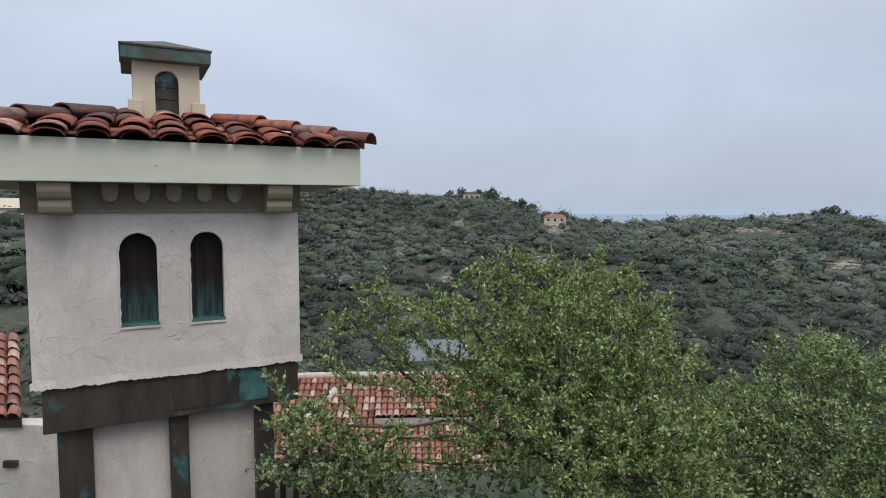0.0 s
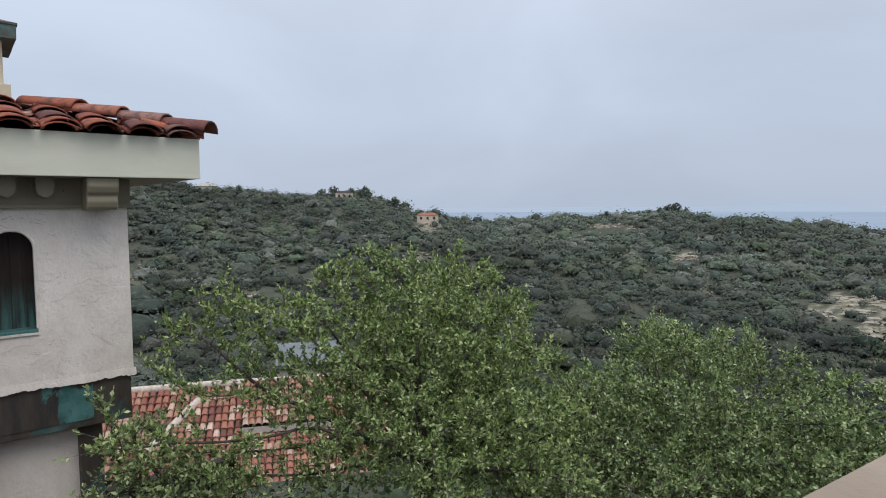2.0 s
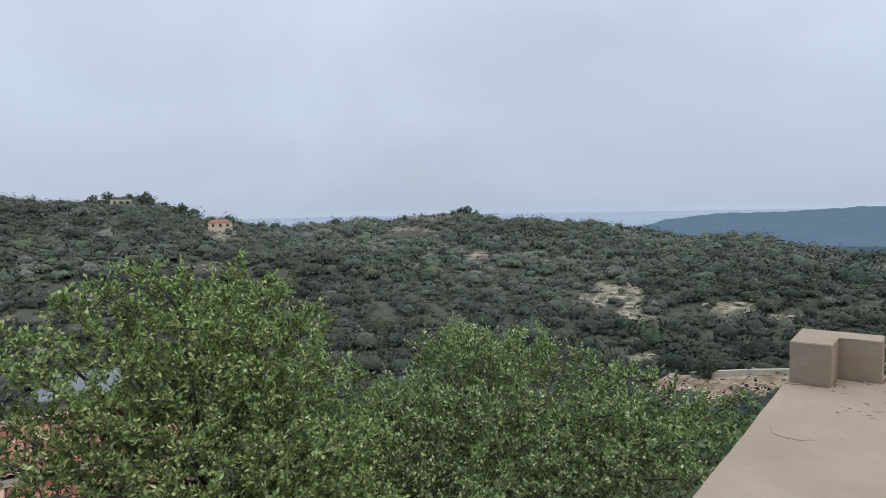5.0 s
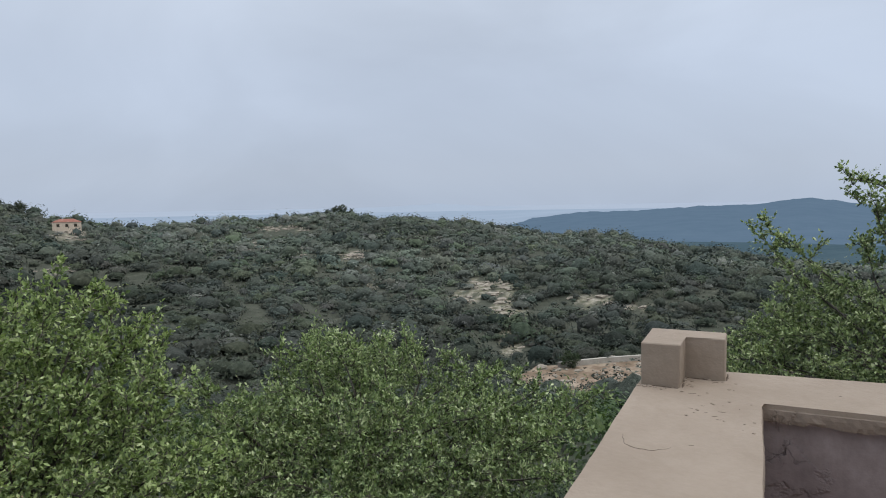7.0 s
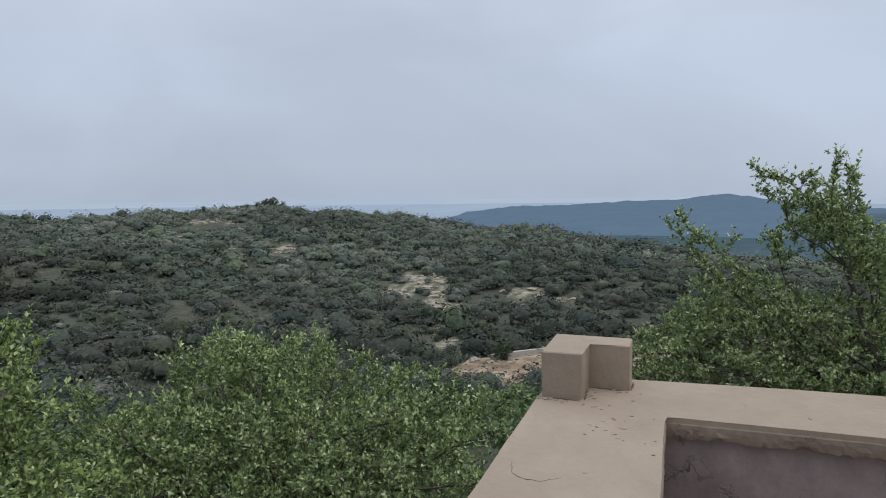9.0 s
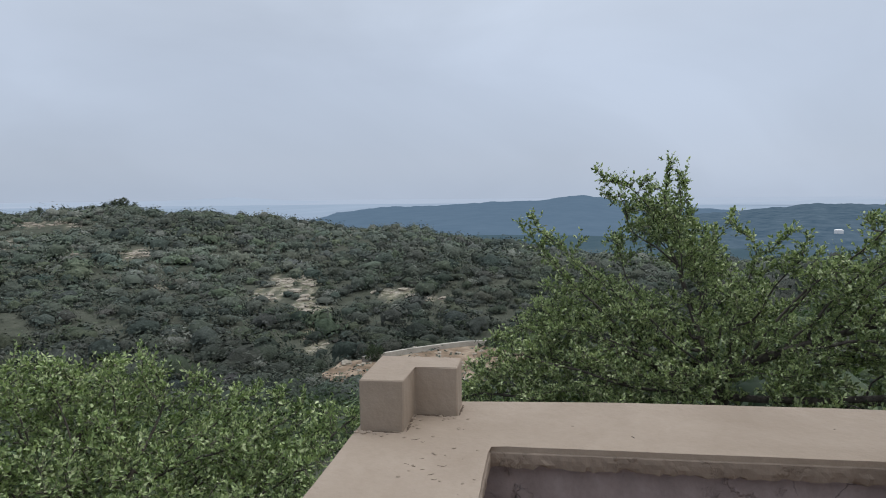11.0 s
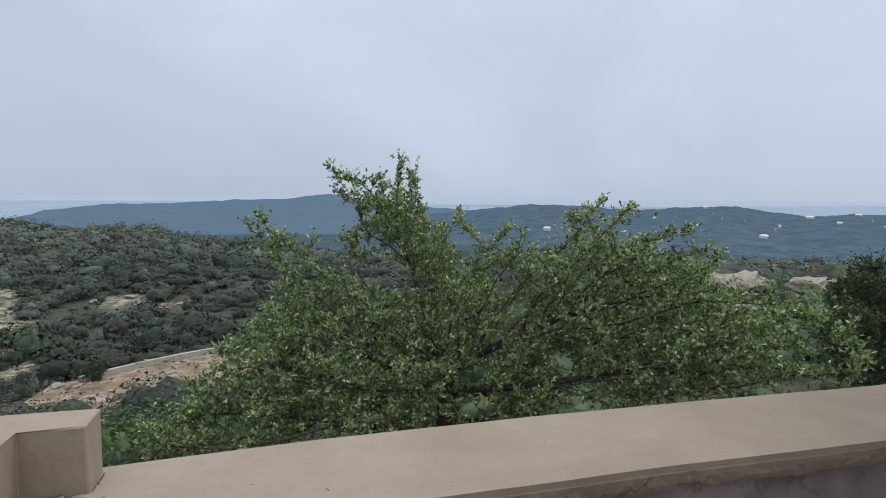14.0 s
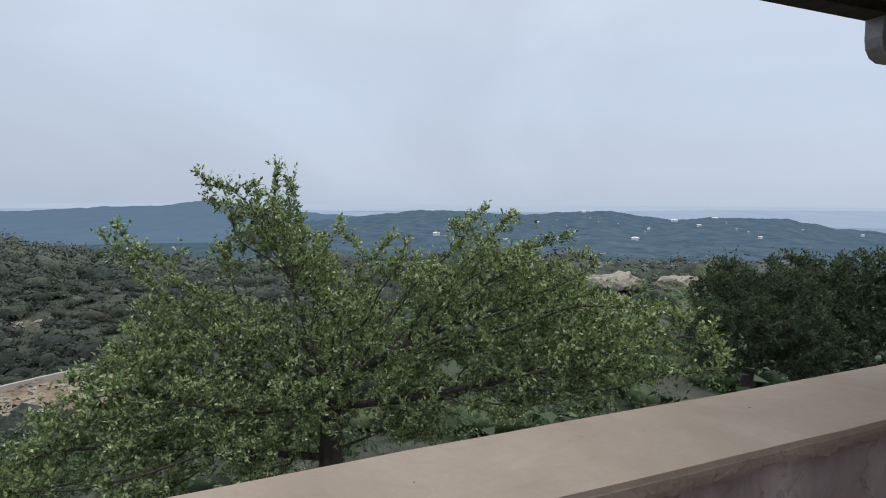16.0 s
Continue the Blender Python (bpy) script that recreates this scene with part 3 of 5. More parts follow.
def scrub(name, label, r0, r1, az0, az1, spacing, size, cards, csize, seed, core=0.8, leaf=None, tone=1.0):
    """Bushes over a sector of the slopes: a many-headed body each, with leaf sprays over it."""
    rng = np.random.default_rng(seed)
    n = int(radians(az1 - az0) * (r1 * r1 - r0 * r0) / 2 / spacing ** 2)
    r = np.sqrt(rng.uniform(r0 * r0, r1 * r1, n))
    az = rng.uniform(az0, az1, n)
    x, y = r * np.sin(np.radians(az)), r * np.cos(np.radians(az))
    z = terrain(x, y)
    el = np.degrees(np.arctan2(z - 0.6, r))
    gap = np.sin(x * 0.083 + 2 * np.sin(y * 0.05)) * np.sin(y * 0.071 + 1.7 * np.sin(x * 0.043)) + rng.normal(0, 0.25, n)
    open_land = clearing(az, el, 0.35 * np.clip(r / 200, 0, 1.3))
    keep = ~(open_land & (rng.uniform(size=n) < 0.78)) & (gap > -0.95) & ~(((x - 73) / 17.5) ** 2 + ((y - 44) / 14) ** 2 < 1)
    keep &= ~((np.abs(x + 2.5) < 9) & (np.abs(y - 26) < 8))
    x, y, z, open_land = x[keep], y[keep], z[keep], open_land[keep]
    n = len(x)
    s = size * np.exp(np.clip(rng.normal(-0.05, 0.5, n), -1.0, 0.8))
    s = np.where(open_land, s * 0.45, s)
    hgt = s * rng.uniform(0.36, 0.85, n)
    scale = np.stack([s, s * rng.uniform(0.8, 1.2, n), hgt], -1)
    at = np.stack([x, y, z + hgt * 0.4], -1)
    forms, f = lumpy_forms(12, rng)
    turn = rng.uniform(0, 2 * np.pi, n)
    ct, st = np.cos(turn)[:, None], np.sin(turn)[:, None]
    which = rng.integers(0, len(forms), n)

    def turned(b):
        return np.stack([b[..., 0] * ct - b[..., 1] * st, b[..., 0] * st + b[..., 1] * ct, b[..., 2]], -1)

    nv = forms.shape[1]
    V1 = (turned(forms[which]) * scale[:, None] * core + at[:, None]).reshape(-1, 3)
    F1 = (np.arange(n)[:, None, None] * nv + f[None]).reshape(-1, 3)
    # sprays start from spots on the body and stand a little off it
    spot = forms[which[:, None], rng.integers(0, nv, (n, cards))]
    d = turned(spot * rng.uniform(0.80, 1.15, (n, cards, 1)) + np.clip(rng.normal(0, 0.17, (n, cards, 3)), -0.3, 0.3))
    c = (d * scale[:, None] + at[:, None]).reshape(-1, 3)
    m = len(c)
    nrm = unit(unit(d.reshape(-1, 3)) + [0, 0, 0.3] + rng.normal(0, 0.28, (m, 3)))
    t1 = unit(np.cross(nrm, rng.normal(size=(m, 3))))
    t2 = np.cross(nrm, t1)
    q = (csize * np.repeat(s, cards) * rng.uniform(0.5, 1.3, m))[:, None]
    V2 = np.stack([c - t1 * q, c + t2 * q * 0.9 + t1 * q * 0.3, c + t1 * q * 0.8 - t2 * q * 0.7], 1).reshape(-1, 3)
    F2 = np.arange(m * 3).reshape(m, 3) + len(V1)
    me = npmesh(name, np.concatenate([V1, V2]), np.concatenate([F1, F2]), True)
    tint = np.ones((n, 4))
    kind = rng.uniform(size=n)
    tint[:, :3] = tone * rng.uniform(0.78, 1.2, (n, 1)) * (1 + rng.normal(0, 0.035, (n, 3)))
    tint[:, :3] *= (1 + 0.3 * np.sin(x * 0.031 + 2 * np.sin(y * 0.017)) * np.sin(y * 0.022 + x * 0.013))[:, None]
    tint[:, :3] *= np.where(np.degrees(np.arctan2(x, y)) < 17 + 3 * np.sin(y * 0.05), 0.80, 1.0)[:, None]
    grey = kind < 0.05
    tint[grey, :3] = np.array([1.55, 1.42, 1.5]) * rng.uniform(0.75, 1.25, (grey.sum(), 1))
    tint[kind > 0.84, :3] *= np.array([1.08, 1.13, 0.95])
    tint[(kind > 0.72) & (kind < 0.84), :3] *= np.array([0.66, 0.72, 0.74])
    leafs = np.repeat(tint, cards, 0)
    leafs[:, :3] *= rng.uniform(0.85, 1.2, (m, 1))
    # bodies tinted darker than the sprays, as painted shade among the leaves
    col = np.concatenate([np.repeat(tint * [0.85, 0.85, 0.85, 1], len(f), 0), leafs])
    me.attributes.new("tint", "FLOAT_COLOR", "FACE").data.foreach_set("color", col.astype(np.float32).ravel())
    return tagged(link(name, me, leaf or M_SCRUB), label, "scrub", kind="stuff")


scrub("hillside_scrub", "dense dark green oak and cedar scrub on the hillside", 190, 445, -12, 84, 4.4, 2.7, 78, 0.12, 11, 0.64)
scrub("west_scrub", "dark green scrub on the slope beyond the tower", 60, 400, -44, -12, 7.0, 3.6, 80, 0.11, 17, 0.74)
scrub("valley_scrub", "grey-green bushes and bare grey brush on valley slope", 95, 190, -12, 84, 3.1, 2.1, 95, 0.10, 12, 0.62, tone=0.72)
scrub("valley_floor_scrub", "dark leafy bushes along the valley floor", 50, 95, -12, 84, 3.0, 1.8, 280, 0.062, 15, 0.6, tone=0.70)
scrub("east_slope_brush", "leafy brush on the near eastern slope", 24, 110, 84, 136, 2.8, 1.6, 130, 0.085, 13, 0.6, M_SHRUB, 1.0)
scrub("east_woodland", "green treetops on the lower eastern slope", 110, 520, 84, 136, 8.0, 4.4, 75, 0.075, 18, 0.74, tone=0.8)
scrub("near_slope_scrub", "leafy shrubs on the slope below the terrace", 11, 50, -44, 110, 2.0, 1.0, 280, 0.075, 14, 0.3, M_SHRUB, 0.8)


# ---- trees ----
def branch_path(a, b, rng, bend, steps=6):
    a, b = np.asarray(a, float), np.asarray(b, float)
    q = np.linspace(0, 1, steps)[:, None]
    mid = rng.normal(0, bend, 3) * np.linalg.norm(b - a)
    wob = rng.normal(0, bend * 0.25, (steps, 3)) * np.linalg.norm(b - a) * np.sin(q * np.pi)
    return a + (b - a) * q + mid * np.sin(q * np.pi) + wob


def grow(start, lobes, count, step, reach, rng):
    """Branch nodes that grow from the start points towards places spread through the crown's lobes: places, parents."""
    wgt = lobes[:, 3] ** 2.2 * lobes[:, 4]
    many = np.maximum(6, count * wgt / wgt.sum()).astype(int)
    own = np.repeat(np.arange(len(lobes)), many)
    goal = lobes[own, :3] + unit(rng.normal(size=(len(own), 3))) * (lobes[own, 3] * rng.uniform(0.03, 1.2, len(own)) ** 0.42)[:, None]
    pos = [np.asarray(p, float) for p in start]
    par = [-1] + list(range(len(start) - 1))
    every = np.array(pos)
    gap = np.linalg.norm(goal[:, None] - every[None], axis=2)
    near, dist = gap.argmin(1), gap.min(1)
    for _ in range(170):
        if not len(goal):
            break
        pull = np.zeros((len(every), 3))
        np.add.at(pull, near, unit(goal - every[near]))
        tip = np.unique(near)
        way = unit(pull[tip] + rng.normal(0, 0.22, (len(tip), 3)) + [0, 0, 0.08])
        fresh = every[tip] + way * step
        base_n = len(every)
        par += list(tip)
        every = np.concatenate([every, fresh])
        gap = np.linalg.norm(goal[:, None] - fresh[None], axis=2)
        nd = gap.min(1)
        better = nd < dist
        near = np.where(better, base_n + gap.argmin(1), near)
        dist = np.minimum(dist, nd)
        keep = dist > reach
        goal, near, dist = goal[keep], near[keep], dist[keep]
    return every, np.array(par)


def segments(a, b, ra, rb, sides):
    """Many short tapered rods at once, as arrays."""
    n = len(a)
    d = unit(b - a)
    s = unit(np.cross(d, np.array([0.31, 0.42, 0.83]) + 0 * d))
    u = np.cross(d, s)
    t = np.linspace(0, 2 * np.pi, sides, endpoint=False)
    off = np.cos(t)[None, :, None] * s[:, None] + np.sin(t)[None, :, None] * u[:, None]
    V = np.stack([a[:, None] + off * ra[:, None, None], b[:, None] + off * rb[:, None, None]], 1).reshape(-1, 3)
    j = np.arange(sides)
    q = np.stack([j, (j + 1) % sides, (j + 1) % sides + sides, j + sides], -1)
    return V, (np.arange(n)[:, None, None] * 2 * sides + q[None]).reshape(-1, 4)


def make_tree(name, label, base, fork, trunk_r, lobes, leaf, leaf_len, count, seed, step=0.085, shoots=5, per_shoot=7, shoot_len=0.11, behind=(0.0, 0.0), category="tree", group="", slim=0.48):
    """A tree grown from its trunk into the lobes of its crown (x, y, z, radius, fullness), with leafy shoots on the thin wood."""
    rng = np.random.default_rng(seed)
    foot = np.array([base[0], base[1], float(terrain(base[0], base[1])) - 0.1])
    fork = np.asarray(fork, float)
    o = root(name, pose(*foot), label, category, group)
    lb = np.array([(*c, 1.0) if len(c) == 4 else c for c in lobes], float)
    if behind != (0.0, 0.0):
        # the crown is as deep as it is broad
        big = lb[lb[:, 3] > 0.27].copy()
        big[:, 0] += behind[0]
        big[:, 1] += behind[1]
        big[:, 2] -= 0.12
        lb = np.concatenate([lb, big])
    stem = branch_path(foot, fork, rng, 0.05, 9)
    V, F = tubes([(stem - foot, np.linspace(trunk_r * 1.3, trunk_r * 0.8, 9))], 9)
    link("trunk", npmesh("trunk", V, F, True), M_BARK, o, "dark furrowed bark trunk")
    pos, par = grow(stem[4:], lb, count, step, step * 1.5, rng)
    n = len(pos)
    # pipe rule: the wood thickens towards the trunk
    load = np.full(n, 0.0)
    kids = np.bincount(par[1:], minlength=n)
    load[kids == 0] = 1.0
    for i in range(n - 1, 0, -1):
        load[par[i]] += load[i]
    rad = np.maximum(0.0028 * step / 0.085, trunk_r * 0.75 * (load / load[0]) ** slim)
    first = np.full(n, -1)
    for i in range(5, n):
        first[i] = i if par[i] < 5 else first[par[i]]
    seg = np.arange(5, n)
    ra, rb = rad[par[seg]], rad[seg]
    ra = np.minimum(ra, rb * 1.35)
    thick = rb > 0.011 * step / 0.085
    for f in np.unique(first[seg]):
        m = thick & (first[seg] == f)
        if m.sum() > 2:
            V, F = segments(pos[par[seg[m]]] - foot, pos[seg[m]] - foot, ra[m], rb[m], 6)
            link("limb", npmesh("limb", V, F, True), M_BARK, o)
    m = ~thick
    V, F = segments(pos[par[seg[m]]] - foot, pos[seg[m]] - foot, ra[m], rb[m], 3)
    tagged(link("branch", npmesh("branch", V, F, True), M_BARK, o), kind="stuff")
    # leafy shoots along the thin wood
    thin = seg[load[seg] < 5]
    k = np.repeat(thin, shoots)
    n = len(k)
    ax = unit(pos[k] - pos[par[k]])
    way = unit(ax * 0.55 + rng.normal(0, 0.62, (n, 3)) + [0, 0, 0.38])
    p0 = pos[k] - ax * (rng.uniform(0, 1, n) * step)[:, None]
    ln = shoot_len * rng.uniform(0.45, 1.3, n) * np.where(rng.uniform(size=n) < 0.10, 1.9, 1.0)
    s1 = unit(np.cross(way, rng.normal(size=(n, 3)))) * 0.0026 * step / 0.085
    s2 = np.cross(way, s1)
    V = np.stack([p0 + s1, p0 - 0.5 * s1 + 0.87 * s2, p0 - 0.5 * s1 - 0.87 * s2, p0 + way * ln[:, None]], 1).reshape(-1, 3) - foot
    q = np.arange(n)[:, None, None] * 4
    tagged(link("twig", npmesh("twig", V, (q + np.array([[0, 1, 3], [1, 2, 3], [2, 0, 3]])[None]).reshape(-1, 3)), M_TWIG, o), kind="stuff")
    g = np.repeat(np.arange(n), per_shoot)
    m = len(g)
    at = p0[g] + way[g] * (ln[g] * rng.uniform(0.12, 1.0, m))[:, None]
    lw = unit(way[g] * 0.75 + rng.normal(0, 0.6, (m, 3)) + [0, 0, 0.12])
    size = leaf_len * rng.uniform(0.55, 1.25, m)
    V, F = leaf_quads(at - foot, lw, size, size * rng.uniform(0.42, 0.62, m), rng)
    tagged(link("crown", npmesh("crown", V, F), leaf, o), kind="stuff")
    return o


TERRACE_TOP = [(-0.37, 4.82, 1.17, 0.12), (-0.14, 4.79, 1.11, 0.15), (-0.56, 4.74, 1.14, 0.10), (-0.31, 4.81, 0.85, 0.25), (0.09, 4.85, 0.85, 0.22), (0.44, 4.77, 1.23, 0.08), (0.41, 4.78, 1.02, 0.17), (0.37, 4.79, 0.72, 0.31), (0.99, 4.49, 0.79, 0.13), (0.82, 4.55, 0.61, 0.27)]
TERRACE_BODY = [(-0.06, 4.58, 0.49, 0.40), (0.48, 4.45, 0.29, 0.45), (0.85, 4.22, 0.27, 0.24), (-0.38, 4.32, 0.21, 0.33), (0.16, 4.12, -0.14, 0.46), (0.67, 3.86, -0.24, 0.41), (-0.42, 4.02, -0.20, 0.33, 0.8), (1.03, 3.82, -0.07, 0.21), (0.06, 3.73, -0.36, 0.36), (0.83, 3.58, -0.45, 0.33)]
TERRACE_SPRAY = [(-1.57, 3.95, 1.03, 0.07), (-1.42, 3.97, 0.92, 0.16), (-1.73, 3.98, 0.73, 0.17, 0.8), (-1.28, 4.04, 0.61, 0.19, 0.8), (-0.99, 4.15, 0.69, 0.19), (-1.90, 3.94, 0.55, 0.15, 0.7), (-0.96, 4.05, 0.12, 0.24, 0.8), (-1.38, 3.93, 0.34, 0.18, 0.6), (-0.86, 3.95, -0.28, 0.25), (-1.35, 3.83, -0.20, 0.23, 0.9), (-1.82, 3.76, 0.01, 0.20, 0.8), (-2.08, 3.59, 0.06, 0.16, 0.8), (-1.68, 3.88, 0.24, 0.13, 0.5)]
TERRACE_SHOULDER = [(-0.70, 4.54, 1.00, 0.15), (-0.82, 4.45, 0.75, 0.17, 0.8), (-0.59, 4.54, 0.58, 0.27), (-0.81, 4.35, 0.38, 0.23, 0.7), (-1.06, 4.25, 0.86, 0.11, 0.7), (-0.65, 4.14, 0.03, 0.29, 0.8), (-1.18, 4.14, 0.30, 0.20, 0.45), (0.07, 4.76, 1.20, 0.10, 0.8), (0.68, 4.60, 0.93, 0.17)]
SHRUBBY_TOP = [(2.45, 4.87, 0.47, 0.11), (2.61, 4.76, 0.41, 0.12), (2.24, 4.88, 0.21, 0.22), (2.60, 4.65, 0.12, 0.36), (3.17, 4.34, 0.38, 0.12), (3.00, 4.35, 0.11, 0.31), (3.31, 4.21, 0.22, 0.10), (3.40, 3.99, -0.01, 0.23), (3.77, 3.60, 0.07, 0.13), (3.49, 3.61, -0.10, 0.27), (3.75, 3.31, -0.10, 0.17), (3.82, 3.06, -0.17, 0.12), (1.81, 4.89, -0.07, 0.17, 0.8)]
SHRUBBY_LOW = [(3.69, 2.91, -0.16, 0.23), (3.23, 2.87, -0.36, 0.28), (4.01, 2.80, -0.02, 0.12, 0.8), (2.88, 2.96, -0.52, 0.29), (3.00, 2.51, -0.35, 0.16, 0.8), (1.49, 4.54, -0.23, 0.32, 0.8), (1.35, 4.80, 0.07, 0.21, 0.7), (1.79, 4.18, -0.48, 0.31, 0.8), (2.17, 3.72, -0.54, 0.33)]
SHRUBBY_BODY = [(1.90, 4.50, -0.26, 0.39), (2.47, 4.01, -0.37, 0.52), (3.07, 3.48, -0.35, 0.40), (3.29, 3.08, -0.39, 0.29), (1.58, 4.11, -0.60, 0.41), (2.53, 3.44, -0.59, 0.43), (2.95, 3.02, -0.60, 0.34), (1.88, 3.56, -0.69, 0.35)]
OAK_TOP = [(7.56, 1.06, 1.97, 0.11), (7.53, 1.21, 1.81, 0.13), (7.57, 1.02, 1.76, 0.08), (7.47, 1.92, 1.93, 0.11), (7.52, 1.75, 1.69, 0.17), (7.48, 1.45, 1.75, 0.15), (7.51, 1.35, 1.44, 0.31), (7.57, 0.96, 1.49, 0.15), (7.56, 1.04, 1.14, 0.34), (7.55, 1.59, 1.05, 0.26, 0.7), (7.53, 0.48, 1.26, 0.19, 0.8), (7.50, 0.77, 0.86, 0.32, 0.8), (7.04, 2.79, 1.30, 0.08), (7.13, 2.59, 1.29, 0.13), (7.09, 2.41, 1.03, 0.18, 0.8), (7.22, 2.04, 1.07, 0.12, 0.5), (7.17, 2.19, 0.67, 0.27)]
OAK_BODY = [(7.27, 1.89, 0.25, 0.47, 0.8), (7.00, 2.37, 0.11, 0.33), (7.21, 1.30, 0.08, 0.47, 0.7), (7.43, 0.51, 0.16, 0.51, 0.8), (6.61, 2.52, -0.27, 0.43), (6.78, 1.76, -0.37, 0.53, 0.8), (6.99, 0.84, -0.42, 0.54, 0.8), (6.33, 2.89, -0.44, 0.23), (5.91, 3.03, -0.69, 0.31, 0.7), (6.28, 2.29, -0.84, 0.38, 0.8), (6.61, 1.25, -0.72, 0.46, 0.7)]
OAK_ARM = [(7.35, -0.19, 1.24, 0.11), (7.35, -0.11, 0.91, 0.21, 0.8), (7.34, 0.25, 0.53, 0.28, 0.7), (7.17, -1.12, 1.57, 0.07), (7.04, -1.32, 1.44, 0.14), (7.21, -0.85, 1.36, 0.15), (7.09, -1.01, 1.09, 0.31, 0.8), (7.13, -0.58, 0.79, 0.35, 0.7), (6.92, -1.40, 0.91, 0.35, 0.8), (6.70, -1.88, 1.23, 0.08), (6.64, -2.07, 1.08, 0.15), (6.72, -1.80, 0.73, 0.31, 0.8), (6.86, -1.66, 1.23, 0.10, 0.7)]
OAK_ARM_LOW = [(7.15, -0.25, 0.11, 0.49, 0.6), (6.99, -0.95, 0.33, 0.47, 0.7), (6.77, -1.60, 0.27, 0.43, 0.8), (6.38, -2.19, 0.49, 0.30), (6.12, -2.59, 0.58, 0.23), (5.87, -2.86, 0.50, 0.16), (5.98, -2.39, 0.25, 0.30), (6.27, -1.90, 0.06, 0.37, 0.8), (6.53, -1.28, -0.13, 0.41, 0.7), (6.85, -0.36, -0.42, 0.44, 0.7), (5.66, -2.83, 0.29, 0.17)]
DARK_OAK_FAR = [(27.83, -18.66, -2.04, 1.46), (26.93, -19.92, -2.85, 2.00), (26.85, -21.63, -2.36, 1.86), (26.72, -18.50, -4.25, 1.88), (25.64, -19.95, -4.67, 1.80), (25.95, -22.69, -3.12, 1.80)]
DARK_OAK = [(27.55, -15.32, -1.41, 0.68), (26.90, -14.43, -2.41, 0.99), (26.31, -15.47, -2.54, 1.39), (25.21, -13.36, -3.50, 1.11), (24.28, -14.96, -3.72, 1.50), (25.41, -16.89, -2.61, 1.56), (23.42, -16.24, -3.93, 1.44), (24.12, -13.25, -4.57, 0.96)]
SLENDER = [(-2.27, 3.92, 0.32, 0.10), (-2.08, 3.82, -0.02, 0.17), (-2.22, 3.62, -0.22, 0.13), (-1.95, 4.05, 0.03, 0.17), (-1.75, 3.9, -0.40, 0.30), (-1.6, 4.0, -0.75, 0.35)]
make_tree("terrace_tree", "bright green small-leaved tree below the terrace", (-0.1, 5.0), (0.1, 4.75, -1.3), 0.11, TERRACE_TOP + TERRACE_BODY + TERRACE_SHOULDER + TERRACE_SPRAY, M_LEAF_A, 0.038, 6800, 21, 0.075, 6, 9, behind=(0.05, 0.55))
make_tree("shrubby_tree", "mid-green bushy tree beside the parapet", (2.7, 4.4), (2.6, 4.3, -1.7), 0.10, SHRUBBY_TOP + SHRUBBY_BODY + SHRUBBY_LOW, M_LEAF_B, 0.037, 7000, 22, 0.075, 6, 9, behind=(0.3, 0.5))
make_tree("slender_tree", "slender dark green tree beside the tower", (-1.6, 4.1), (-1.7, 4.0, -1.2), 0.05, SLENDER, M_LEAF_D, 0.040, 700, 25, 0.075, 6, 8)
make_tree("live_oak_tree", "live oak with small glossy leaves and ragged top", (7.0, 0.5), (7.2, 0.5, -0.5), 0.15, OAK_TOP + OAK_BODY + OAK_ARM + OAK_ARM_LOW, M_LEAF_D, 0.045, 8200, 23, 0.08, 6, 9, behind=(0.55, -0.05))
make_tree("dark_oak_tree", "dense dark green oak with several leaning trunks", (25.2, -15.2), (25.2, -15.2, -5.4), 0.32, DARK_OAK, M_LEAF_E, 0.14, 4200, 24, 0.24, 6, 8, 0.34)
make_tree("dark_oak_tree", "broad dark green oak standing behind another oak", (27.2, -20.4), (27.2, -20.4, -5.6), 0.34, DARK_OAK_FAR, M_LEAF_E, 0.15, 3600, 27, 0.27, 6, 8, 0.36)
make_tree("round_bush", "round dark green bush on the edge of the earth pad", (73.6, 51.6), (73.6, 51.6, -22.0), 0.12, [(73.6, 51.6, -21.3, 1.2), (74.3, 51.2, -21.6, 1.0), (73.0, 52.0, -21.6, 0.9)], M_LEAF_E, 0.2, 350, 26, 0.3, 5, 7, 0.4, category="bush")

# trees standing up on the skyline of the hill
for i, (az, r, up, rad) in enumerate(((-4.6, 415, 3.0, 2.0), (2.6, 415, 3.6, 2.6), (3.6, 420, 4.6, 3.0), (5.2, 418, 4.0, 2.4), (6.5, 422, 4.4, 3.0), (9.2, 420, 3.0, 2.4), (13.8, 412, 2.6, 2.2), (15.0, 418, 1.8, 1.8),
                                      (30.4, 424, 1.6, 2.0), (31.2, 425, 1.9, 2.2), (32.1, 424, 2.1, 2.2), (33.0, 424, 2.4, 2.0), (33.7, 426, 3.4, 2.2), (34.3, 425, 4.2, 2.6), (35.1, 424, 2.6, 2.0), (20.0, 420, 2.2, 2.0), (28.5, 422, 2.4, 2.2))):
    x, y = r * math.sin(radians(az)), r * math.cos(radians(az))
    z = float(terrain(x, y)) + up * 1.35
    rg = random.Random(i)
    crown = [(x, y, z, rad)] + [(x + rg.uniform(-1, 1) * rad, y + rg.uniform(-1, 1) * rad, z - rg.uniform(0.0, 0.6) * rad, rad * rg.uniform(0.6, 0.85)) for _ in range(3)]
    make_tree("hilltop_tree", "dark green tree standing up on the hill crest", (x, y), (x, y, z - rad), 0.25, crown, M_HILLOAK, 0.45, 190, 60 + i, 0.6, 6, 7, 0.9, group="trees on the hill crest")

